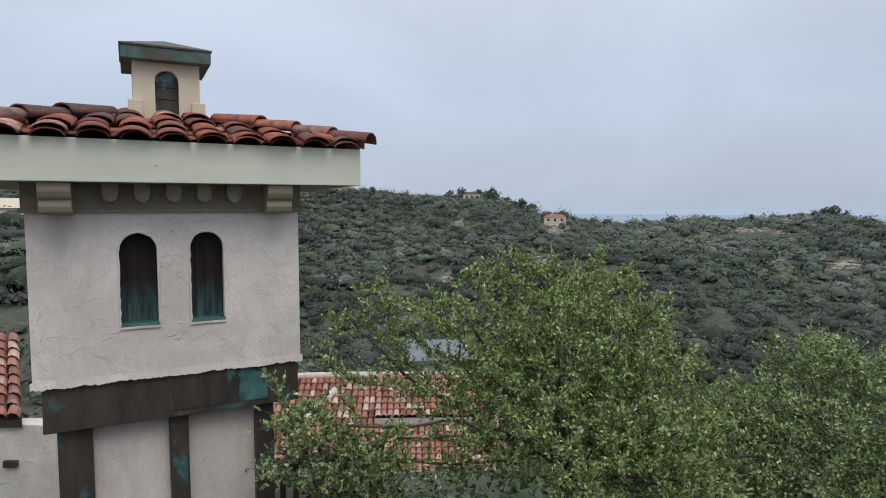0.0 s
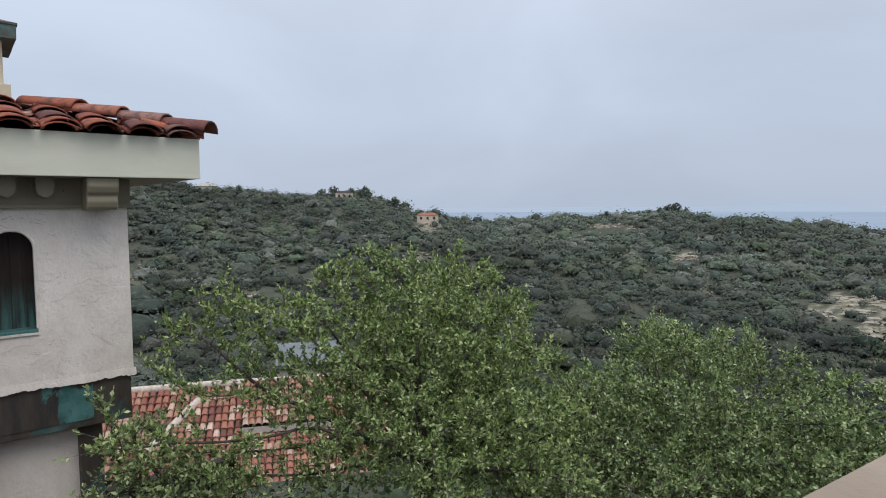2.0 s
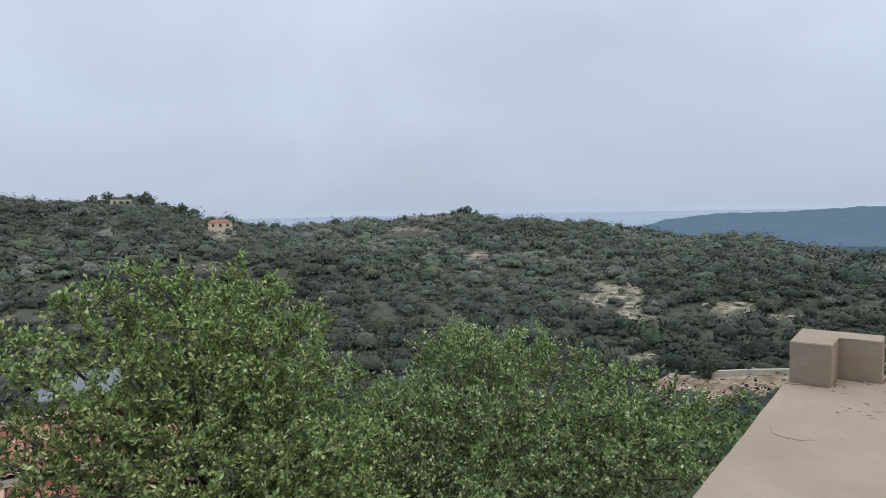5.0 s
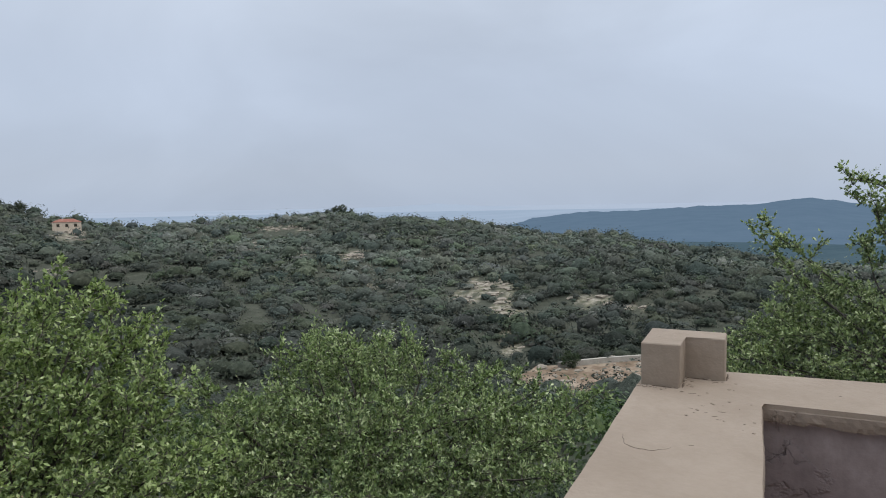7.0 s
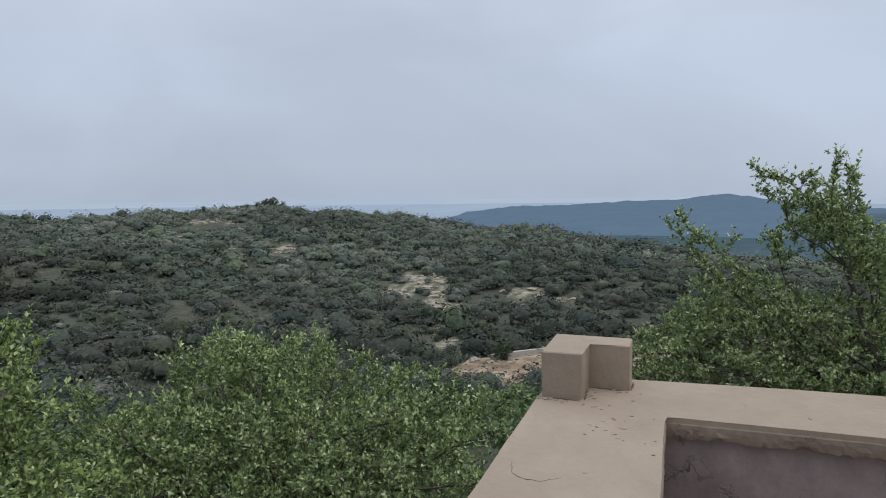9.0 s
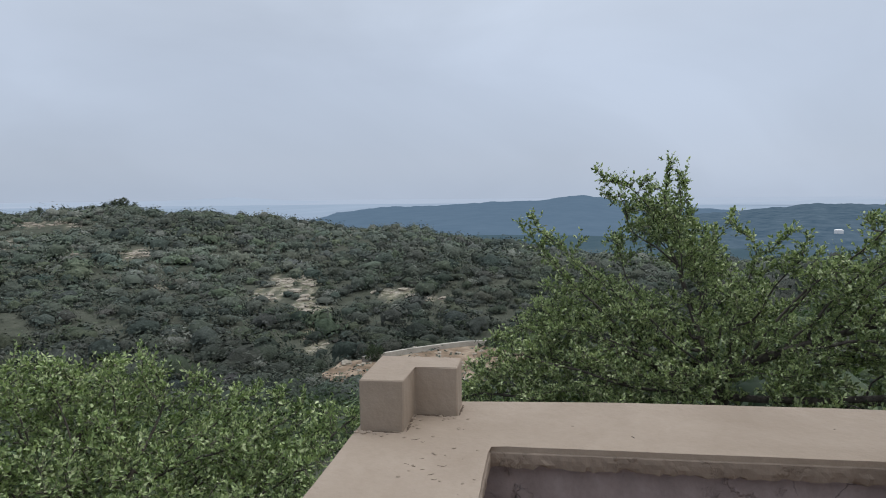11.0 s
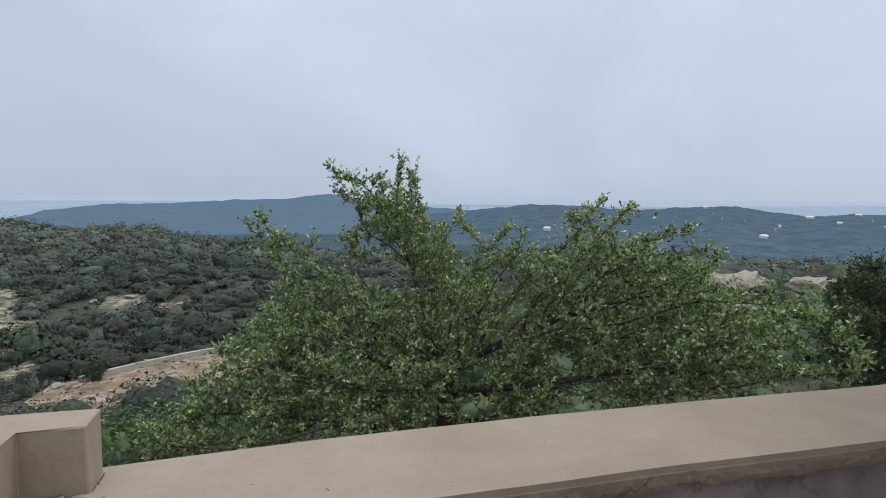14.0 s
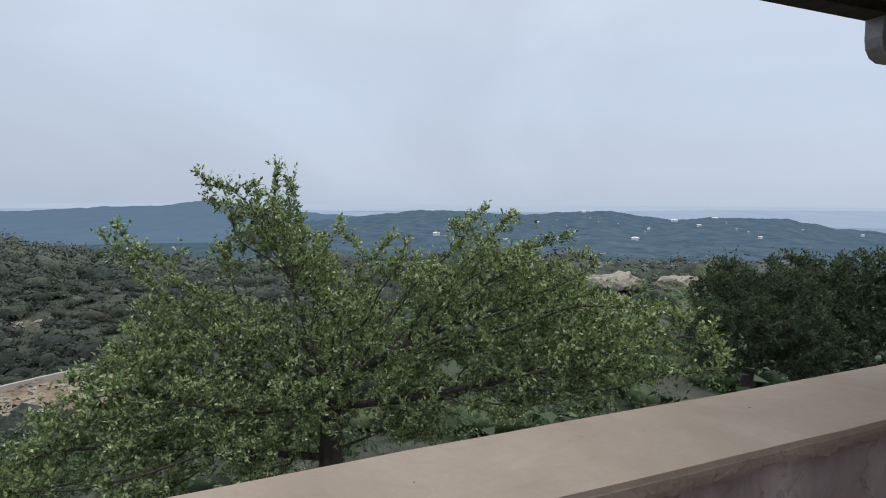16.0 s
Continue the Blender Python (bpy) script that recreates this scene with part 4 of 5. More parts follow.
# ---- terrace parapet ----
# Local axes: x along the long arm's run to the corner, y across it, origin at the inner corner of the two arms.
PAR = pose(1.65, 0.70, 0, 0, 0, 19.5)
TOP = 0.92
terrace = root("parapet", PAR, "tan stucco terrace parapet with broad cap and corner merlon", "parapet", kind="structure")


def wavy(outline, step, amount, closed=True):
    """An outline cut into short steps with a hand-made wobble."""
    out = []
    n = len(outline)
    for i in range(n if closed else n - 1):
        a, b = Vector(outline[i]), Vector(outline[(i + 1) % n])
        k = max(1, int((b - a).length / step))
        for j in range(k):
            p = a.lerp(b, j / k)
            w = noise.noise_vector((p.x * 4, p.y * 4, 0.3)) * amount + noise.noise_vector((p.x * 17, p.y * 17, 2.3)) * amount * 0.5
            out.append((p.x + w.x, p.y + w.y))
    return out


CAP = [(-9, 0), (0, 0), (0.014, -0.37), (0.031, -0.87), (0.050, -1.3), (0.062, -2.45), (0.095, -3.4), (0.25, -7.0), (0.75, -7.0), (0.513, -3.4), (0.484, -2.4), (0.481, -1.77), (0.465, -1.07), (0.43, -0.43), (0.385, 0.0), (0.36, 0.2), (0.348, 0.41), (0.0, 0.415), (-9, 0.40)]
bm = prism(wavy(CAP, 0.05, 0.003), TOP - 0.018, TOP)
rim = [e for e in bm.edges if all(v.co.z > TOP - 0.001 for v in e.verts)]
bmesh.ops.bevel(bm, geom=rim, offset=0.006, segments=3, affect="EDGES", profile=0.5)
part("cap", bm, M_TAN, terrace, "smooth tan stucco cap with hairline cracks")
WALL = [(-9, 0.035), (0.035, 0.035), (0.046, -0.37), (0.064, -0.87), (0.084, -1.3), (0.096, -2.45), (0.13, -3.4), (0.285, -7.0), (0.71, -7.0), (0.473, -3.4), (0.445, -2.4), (0.441, -1.77), (0.425, -1.07), (0.39, -0.43), (0.345, 0.0), (0.32, 0.2), (0.31, 0.375), (0.0, 0.38), (-9, 0.36)]
part("wall", prism(wavy(WALL, 0.2, 0.006), -5.8, TOP - 0.017), M_GREYWALL, terrace, "stained grey stucco wall face with cracks")
# crumbling render edge below the cap, towards the terrace
INNER = [(-6, 0.0), (0.0, 0.0), (0.014, -0.37), (0.031, -0.87), (0.050, -1.3), (0.062, -2.45), (0.095, -3.4), (0.25, -7.0)]
bm = bmesh.new()
prev = None
for x, y in wavy(INNER, 0.014, 0.003, False):
    low = 0.062 + 0.013 * noise.noise((x * 9, y * 9, 4.0)) + 0.010 * noise.noise((x * 37, y * 37, 1.0))
    dent = 0.005 * noise.noise((x * 16, y * 16, 7.0)) + 0.005 * noise.noise((x * 55, y * 55, 3.0))
    chip = 0.006 * noise.noise((x * 48, y * 48, 5.0))
    rim = [(0.03, 0.014), (0.0, 0.0165), (-0.005 + dent * 0.4, 0.020), (-0.006 + dent, 0.034), (-0.005 + chip, 0.048), (-0.001 + chip + dent, low), (0.04, low + 0.004)]
    cur = [bm.verts.new((x + 0.75 * o_, y + 0.75 * o_, TOP - d_)) for o_, d_ in rim]
    if prev:
        for a in range(6):
            bm.faces.new((prev[a], prev[a + 1], cur[a + 1], cur[a]))
    prev = cur
part("lip", bm, M_LIP, terrace, "crumbling weathered render edge under the cap")
bm = prism([(0.065, 0.265), (0.224, 0.265), (0.224, 0.122), (0.345, 0.122), (0.345, 0.402), (0.065, 0.402)], TOP - 0.01, TOP + 0.16)
bmesh.ops.bevel(bm, geom=bm.edges[:], offset=0.0035, segments=1, affect="EDGES")
roughen(bm, 0.004, 9)
part("merlon", bm, M_TAN, terrace, "L-shaped tan stucco corner block")
# open hairline cracks in the cap and down the merlon
rng = random.Random(12)
lines = []


def hairline(pts, width):
    out = []
    for (ax, ay), (bx, by) in zip(pts, pts[1:]):
        m_ = max(2, int(math.hypot(bx - ax, by - ay) / 0.009))
        for i in range(m_):
            out.append((ax + (bx - ax) * i / m_ + rng.gauss(0, 0.0014), ay + (by - ay) * i / m_ + rng.gauss(0, 0.0014), TOP + 0.0002))
    lines.append((out, [width * rng.uniform(0.35, 1.2) * math.sin(math.pi * (i + 0.5) / len(out)) ** 0.5 for i in range(len(out))]))


hairline([(-0.47, 0.368), (-0.50, 0.362), (-0.548, 0.347), (-0.568, 0.315), (-0.568, 0.275), (-0.53, 0.23), (-0.505, 0.232)], 0.0014)
for x, y in ((-0.15, 0.215), (-0.165, 0.195), (-0.18, 0.165), (-0.15, 0.122), (-0.205, 0.14), (-0.235, 0.13), (-0.485, 0.186), (-0.11, 0.18), (0.0, 0.2), (0.01, 0.23)):
    g = rng.uniform(-0.6, 0.9)
    d = rng.uniform(0.012, 0.028)
    hairline([(x, y), (x + d * 0.5 * math.sin(g), y - d * 0.6), (x + d * math.sin(g + 0.7), y - d)], 0.0012)
for i in range(16):
    x, y, g, d = rng.uniform(0.05, 0.3), rng.uniform(-6, 0.05), rng.uniform(0, 6.3), rng.uniform(0.008, 0.03)
    x += max(0.0, -y - 1) * 0.05
    hairline([(x, y), (x + d * math.cos(g), y + d * math.sin(g))], 0.0016)
hairline([(0.058, 0.27), (0.06, 0.30), (0.059, 0.36), (0.061, 0.40)], 0.0035)
hairline([(0.07, 0.26), (0.12, 0.258), (0.17, 0.261), (0.222, 0.258)], 0.004)
hairline([(0.219, 0.255), (0.218, 0.20), (0.219, 0.13)], 0.0045)
hairline([(0.225, 0.117), (0.28, 0.116), (0.34, 0.118)], 0.004)
V, F = tubes(lines, 5)
tagged(link("crack", npmesh("crack", V, F, True), M_CRACK, terrace), kind="stuff")
# crumbs of broken render at the foot of the merlon and under the lip of the cap
rng = random.Random(5)
bm = bmesh.new()
for i in range(46):
    if i < 26:
        x, y = rng.choice([(0.05 + rng.uniform(-0.03, 0.02), rng.uniform(0.25, 0.41)), (rng.uniform(0.06, 0.24), 0.255 + rng.uniform(-0.03, 0.01)), (0.21 + rng.uniform(-0.03, 0.02), rng.uniform(0.1, 0.26))])
    else:
        x, y = rng.uniform(-0.35, 0.25), rng.uniform(0.02, 0.22)
    s = rng.uniform(0.003, 0.009) * (1.0 if i < 26 else 0.6)
    vs = bmesh.ops.create_icosphere(bm, subdivisions=1, radius=s)["verts"]
    for v in vs:
        v.co = (v.co.x * rng.uniform(0.8, 1.6) + x, v.co.y * rng.uniform(0.8, 1.6) + y, v.co.z * 0.6 + TOP + 0.001)
tagged(part("crumb", bm, M_TAN, terrace), kind="stuff")

tagged(part("floor", box(-9, 0.06, -9, 0.06, -0.25, 0.0), M_FLOOR, m=PAR), "plain terrace paving inside the parapet", "floor", kind="structure")
# Unseen house walls, added to bounce light and carry the eave.
tagged(part("wall_house", box(-9, -1.2, -2.5, -2.2, 0.0, 3.0), M_WHITE, m=PAR), "plain white stucco house wall, unseen, added behind the terrace", "wall", kind="structure")
tagged(part("wall_house_side", box(-1.5, -1.2, -9, -2.5, 0.0, 3.0), M_WHITE, m=PAR), "plain white stucco side wall of the house, unseen and added", "wall", kind="structure")

eave = root("porch_eave", PAR @ Matrix.Translation((0.0, -0.055, 0.03)), "dark stained wooden porch eave over the terrace", "eave", kind="structure")
bm = box(-1.2, 0.60, -8.5, -2.6, 2.50, 2.56)
part("soffit", bm, M_EAVE, eave)
part("edge_beam", box(0.60, 0.715, -8.5, -2.6, 2.45, 2.66, 0.006), M_EAVE, eave, "dark edge beam")
for j in range(9):
    y = -2.8 - j * 0.68
    part("rafter", box(-1.2, 0.60, y - 0.04, y + 0.04, 2.42, 2.50, 0.004), M_EAVE, eave)
# rounded strap bracket below the edge beam
path = [(-3.37, 2.46), (-3.37, 2.36), (-3.38, 2.315), (-3.41, 2.28), (-3.46, 2.262), (-3.54, 2.262), (-3.59, 2.28), (-3.62, 2.315), (-3.63, 2.36), (-3.63, 2.46)]
inner = [(-3.415, 2.46), (-3.415, 2.365), (-3.42, 2.335), (-3.44, 2.315), (-3.47, 2.307), (-3.53, 2.307), (-3.56, 2.315), (-3.58, 2.335), (-3.585, 2.365), (-3.585, 2.46)]
bm = bmesh.new()
for x in (0.62, 0.70):
    for pts in (path, inner):
        for y, z in pts:
            bm.verts.new((x, y, z))
bm.verts.ensure_lookup_table()
for i in range(9):
    o0, o1, i0, i1, O0, O1, I0, I1 = [bm.verts[k] for k in (i, i + 1, 10 + i, 11 + i, 20 + i, 21 + i, 30 + i, 31 + i)]
    bm.faces.new((o0, o1, i1, i0))
    bm.faces.new((O0, I0, I1, O1))
    bm.faces.new((o0, O0, O1, o1))
    bm.faces.new((i0, i1, I1, I0))
part("bracket", bm, M_IRON, eave, "grey rounded iron strap bracket")

# ---- tiled tower ----
# Local axes: x along the facade (0 at the right end of the fascia), y into the tower (0 at the fascia's face).
TOW = pose(-1.62, 4.26, 0, 0, 0, 24.9)
EW = 2.71
tower = root("tower", TOW, "white stucco tower with red barrel-tile roof and copper-capped cupola", "tower")


def arch_outline(cx, half, z0, spring, n=10):
    pts = [(cx - half, z0), (cx + half, z0)]
    for i in range(n + 1):
        a = math.pi * i / n
        pts.append((cx + half * math.cos(a), spring + half * math.sin(a)))
    return pts


def wall_with_arches(x0, x1, z0, z1, y0, y1, arches):
    """A wall slab with arched openings right through it, as upright strips."""
    bm = bmesh.new()
    xs = x0
    for cx, half, a0, spring in sorted(arches):
        extrude_xz([(xs, z0), (cx - half, z0), (cx - half, z1), (xs, z1)], y0, y1, bm)
        extrude_xz([(cx - half, z0), (cx + half, z0), (cx + half, a0), (cx - half, a0)], y0, y1, bm)
        n = 10
        arc = [(cx - half * math.cos(math.pi * i / n), spring + half * math.sin(math.pi * i / n)) for i in range(n + 1)]
        for i in range(n):
            (ax, az), (bx, bz) = arc[i], arc[i + 1]
            extrude_xz([(ax, az), (bx, bz), (bx, z1), (ax, z1)], y0, y1, bm)
        xs = cx + half
    extrude_xz([(xs, z0), (x1, z0), (x1, z1), (xs, z1)], y0, y1, bm)
    return bm


WX0, WX1, WY = -2.285, -0.43, 0.31
ARCHES = [(-1.602, 0.132, 0.765, 1.322), (-1.131, 0.125, 0.765, 1.330)]
bm = wall_with_arches(WX0, WX1, 0.39, 1.82, WY, WY + 0.16, ARCHES)
bmesh.ops.remove_doubles(bm, verts=bm.verts[:], dist=0.0005)
part("front_wall", bm, M_WHITE, tower, "cracked white stucco wall with two arched openings")
part("side_wall", box(WX1 - 0.16, WX1, WY + 0.16, WY + 1.85, 0.39, 1.82), M_WHITE, tower)
part("side_wall", box(WX0, WX0 + 0.16, WY + 0.16, WY + 1.85, 0.39, 1.82), M_WHITE, tower)
part("back_wall", box(WX0 + 0.16, WX1 - 0.16, WY + 1.69, WY + 1.85, 0.39, 1.82), M_WHITE, tower)
# flared, ragged lower lip of the render, on all seen sides
rng = random.Random(8)
bm = bmesh.new()
steps = 110
prev = None
for i in range(steps + 1):
    x = WX0 - 0.012 + (WX1 - WX0 + 0.024) * i / steps
    z = 0.375 + rng.uniform(-0.006, 0.005) + 0.011 * noise.noise((i * 0.23, 1.7, 0.4))
    cur = [bm.verts.new(p) for p in ((x, WY + 0.002, 0.78), (x, WY - 0.004, 0.60), (x, WY - 0.022, 0.43), (x, WY - 0.03, z), (x, WY + 0.05, z))]
    if prev:
        for a in range(2, 4):
            bm.faces.new((prev[a], cur[a], cur[a + 1], prev[a + 1]))
    prev = cur
loose = [v for v in bm.verts if not v.link_faces]
bmesh.ops.delete(bm, geom=loose, context="VERTS")
part("render_lip", bm, M_WHITE, tower, "ragged lower edge of the render")
for cx, half, a0, spring in ARCHES:
    bm = extrude_xz(arch_outline(cx, half + 0.01, a0 - 0.01, spring), WY + 0.13, WY + 0.17)
    w = part("window", bm, M_RECESS, tower, "brown and teal copper panel deep in an arched niche")
    part("sill", box(cx - half, cx + half, WY - 0.006, WY + 0.13, a0 - 0.012, a0 + 0.018, 0.004), M_SILL, w, "green copper sill")
    for j in range(3):
        xx = cx - half * 0.55 + j * half * 0.55
        part("seam", box(xx - 0.006, xx + 0.006, WY + 0.118, WY + 0.13, a0 + 0.02, spring + half * 0.6, 0.002), M_RECESS, w)
    # lumpy plaster rim round the niche
    arc = [(cx - half, a0)] + [(cx - half * math.cos(math.pi * i / 12), spring + half * math.sin(math.pi * i / 12)) for i in range(13)] + [(cx + half, a0)]
    pth, rad = [], []
    for (ax, az), (bx, bz) in zip(arc, arc[1:]):
        m_ = max(2, int(math.hypot(bx - ax, bz - az) / 0.022))
        for i in range(m_):
            x, z = ax + (bx - ax) * i / m_, az + (bz - az) * i / m_
            w_ = noise.noise((x * 23, z * 23, cx))
            pth.append((x + 0.004 * w_, WY + 0.002 + 0.003 * noise.noise((x * 40, z * 40, 3.0)), z + 0.004 * noise.noise((x * 21, z * 21, 9.0))))
            rad.append(0.010 + 0.004 * w_)
    V, F = tubes([(pth, rad)], 8)
    link("plaster_rim", npmesh("plaster_rim", V, F, True), M_WHITE, w, "lumpy white plaster rim")
    part("sill_edge", roughen(box(cx - half - 0.004, cx + half + 0.004, WY - 0.012, WY - 0.006, a0 - 0.018, a0 - 0.002), 0.003, 30, 6), M_WHITE, w, "pale plaster edge under the sill")
# ragged curls of flaking render, thick around the niches and at the corner
rng = random.Random(31)
curls, cracks = [], []
for i in range(114):
    if i < 84:
        cx, half, a0, spring = ARCHES[i % 2]
        g = rng.uniform(-0.4, math.pi + 0.4)
        far = half + abs(rng.gauss(0.02, 0.07)) + 0.02
        x, z = cx + far * math.cos(g) * 1.05, (spring - 0.27) + (far + 0.27) * math.sin(g) * 1.05 if math.sin(g) > 0 else a0 - rng.uniform(0.02, 0.12)
    elif i < 104:
        x, z = WX0 + 0.07 + rng.gauss(0, 0.012), rng.uniform(0.5, 1.75)
    else:
        x, z = rng.uniform(WX0 + 0.1, WX1 - 0.05), rng.uniform(0.48, 1.7)
    if any(abs(x - c[0]) < c[1] + 0.02 and c[2] - 0.02 < z < c[3] + c[1] + 0.02 for c in ARCHES):
        continue
    tilt = rng.gauss(0, 0.5) if not 84 <= i < 104 else rng.gauss(1.5, 0.2)
    n_, size = 7, rng.uniform(0.012, 0.05)
    bow = rng.uniform(-0.35, 0.35)
    pth = []
    for k_ in range(n_):
        u = k_ / (n_ - 1) * 2 - 1
        a_, b_ = u * size, bow * size * (1 - u * u) + rng.gauss(0, 0.0035)
        pth.append((min(WX1 - 0.01, max(WX0 + 0.01, x + a_ * math.cos(tilt) - b_ * math.sin(tilt))), WY, z + a_ * math.sin(tilt) + b_ * math.cos(tilt)))
    taper = [0.0006 + rng.uniform(0.0012, 0.0034) * math.sin(math.pi * (k_ + 0.3) / (n_ - 0.4)) for k_ in range(n_)]
    curls.append((pth, taper))
    # a darker line under most curls stands in for their faint shadow
    if rng.random() < 0.7:
        cracks.append(([(q[0] + 0.001, q[1] + 0.0002, q[2] - t_ * 0.9) for q, t_ in zip(pth, taper)], [t_ * 0.6 for t_ in taper]))
V, F = tubes(curls, 6)
tagged(link("render_flake", npmesh("render_flake", V, F, True), M_WHITE, tower), kind="stuff")
V, F = tubes(cracks, 5)
tagged(link("render_crack", npmesh("render_crack", V, F, True), M_LIP, tower), kind="stuff")
LY_POST = WY + 0.10
# copper-clad band beam under the jettied upper part
part("band_beam", roughen(box(WX0 + 0.05, WX1 - 0.02, WY - 0.0, WY + 1.80, 0.05, 0.40, 0.006), 0.004, 3, 3), M_COPPER, tower, "dark copper-clad band with teal patina")
part("patina_sheet", roughen(box(-1.41, -1.31, LY_POST - 0.036, LY_POST - 0.031, -0.75, 0.04), 0.001, 4, 4), M_PATCH, tower, "teal-streaked copper sheet on the post")
bm = roughen(box(-1.40, -0.70, WY - 0.006, WY, 0.10, 0.37), 0.002, 4, 4)
part("patina_sheet", bm, M_PATCH, tower, "teal patinated copper sheet")
LY = LY_POST
part("lower_wall", box(WX0 + 0.16, WX1 - 0.22, LY + 0.04, LY + 1.5, -5.6, 0.06), M_WHITE, tower, "white stucco panels between dark posts")
for a, b in ((-2.16, -1.94), (-1.428, -1.29), (-0.79, -0.64)):
    part("post", roughen(box(a, b, LY - 0.03, LY + 0.05, -5.6, 0.06, 0.006), 0.003, 2, 2), M_COPPER, tower, "dark copper-clad post with streaks")
rail = new("balcony_rail")
rail.parent = tower
rail["label"] = "small dark wooden balcony railing"
part("top_rail", box(-0.62, 0.35, 0.42, 0.52, -0.56, -0.51, 0.008), M_EAVE, rail)
part("bottom_rail", box(-0.62, 0.35, 0.44, 0.50, -1.30, -1.26, 0.006), M_EAVE, rail)
for j in range(9):
    part("baluster", box(-0.58 + j * 0.11, -0.535 + j * 0.11, 0.45, 0.49, -1.26, -0.56, 0.006), M_EAVE, rail)
part("deck", box(-0.66, 0.40, 0.35, 1.6, -1.40, -1.30), M_EAVE, rail)
# frieze, brackets and drops under the eave, its shade put into their colour
part("frieze", box(WX0 - 0.02, WX1 + 0.02, WY - 0.022, WY, 1.605, 1.80, 0.004), M_FRIEZE, tower, "cream frieze board darkened for eave shade")
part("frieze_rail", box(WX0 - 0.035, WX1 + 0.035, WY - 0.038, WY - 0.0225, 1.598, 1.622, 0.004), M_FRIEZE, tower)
for a, b in ((-2.18, -1.99), (-0.72, -0.53)):
    prof = [(0.30, 1.585), (0.12, 1.585), (0.085, 1.60), (0.07, 1.64), (0.075, 1.68), (0.05, 1.70), (0.03, 1.74), (0.03, 1.80), (0.30, 1.80)]
    bm = extrude_xz([(y, z) for y, z in prof], a, b)
    for v in bm.verts:
        v.co = (v.co.y, v.co.x, v.co.z)
    bmesh.ops.recalc_face_normals(bm, faces=bm.faces[:])
    bmesh.ops.bevel(bm, geom=bm.edges[:], offset=0.006, segments=1, affect="EDGES")
    part("bracket", bm, M_FRIEZE, tower, "rounded cream eave bracket darkened for eave shade")
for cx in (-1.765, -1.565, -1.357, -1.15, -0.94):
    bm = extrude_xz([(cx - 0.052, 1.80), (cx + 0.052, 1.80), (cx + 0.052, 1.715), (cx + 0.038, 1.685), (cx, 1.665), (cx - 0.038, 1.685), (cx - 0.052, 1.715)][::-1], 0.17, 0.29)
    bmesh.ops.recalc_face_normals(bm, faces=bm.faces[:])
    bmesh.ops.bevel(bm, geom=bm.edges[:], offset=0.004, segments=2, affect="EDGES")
    part("drop", bm, M_FRIEZE, tower, "small pointed cream drop darkened for eave shade")
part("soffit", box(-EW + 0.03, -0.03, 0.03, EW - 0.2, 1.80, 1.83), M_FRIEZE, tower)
for nm, dims in (("fascia", (-EW, 0, 0, 0.03, 1.803, 2.088)), ("fascia", (-0.03, 0, 0.03, EW - 0.2, 1.803, 2.088)), ("fascia", (-EW, -EW + 0.03, 0.03, EW - 0.2, 1.803, 2.088)), ("fascia", (-EW, 0, EW - 0.2, EW - 0.17, 1.803, 2.088))):
    part(nm, box(*dims, 0.004), M_CREAM, tower, "broad pale green-cream fascia board")

# hipped roof deck and barrel tiles
ED = EW - 0.17
cxr, cyr, APEX, EAVE = -EW / 2, ED / 2, 2.41, 2.075
bm = bmesh.new()
cs = [bm.verts.new(p) for p in ((-EW, 0, EAVE), (0, 0, EAVE), (0, ED, EAVE), (-EW, ED, EAVE))]
ap = bm.verts.new((cxr, cyr, APEX))
for i in range(4):
    bm.faces.new((cs[i], cs[(i + 1) % 4], ap))
bm.faces.new(cs[::-1])
roof = part("roof", bm, M_EAVE, tower, "low hipped roof of worn red barrel tiles")


def barrel(length, r0, r1, thick=0.016, seg=8, lift=0.0, flat=0.86):
    """A tapered half-round clay tile along +y, crown up."""
    bm = bmesh.new()
    rings = []
    for y, r in ((0, r0), (length, r1)):
        for k in (0, -thick):
            rings.append([bm.verts.new(((r + k) * math.cos(math.pi * i / seg), y, (r + k) * math.sin(math.pi * i / seg) * flat + lift)) for i in range(seg + 1)])
    o0, i0, o1, i1 = rings
    for i in range(seg):
        bm.faces.new((o0[i], o0[i + 1], o1[i + 1], o1[i]))
        bm.faces.new((i0[i + 1], i0[i], i1[i], i1[i + 1]))
        bm.faces.new((o0[i + 1], o0[i], i0[i], i0[i + 1]))
        bm.faces.new((o1[i], o1[i + 1], i1[i + 1], i1[i]))
    for s in (0, seg):
        bm.faces.new((o0[s], o1[s], i1[s], i0[s]))
    bmesh.ops.recalc_face_normals(bm, faces=bm.faces[:])
    me = bpy.data.meshes.new("roof_tile")
    bm.to_mesh(me)
    bm.free()
    for p in me.polygons:
        p.use_smooth = True
    me.materials.append(M_TILE)
    return me


COVER = barrel(0.42, 0.108, 0.090, flat=0.50)
PAN = barrel(0.42, 0.070, 0.082, flat=0.6)
HIP = barrel(0.44, 0.118, 0.092, 0.018, flat=0.72)
rng = random.Random(17)
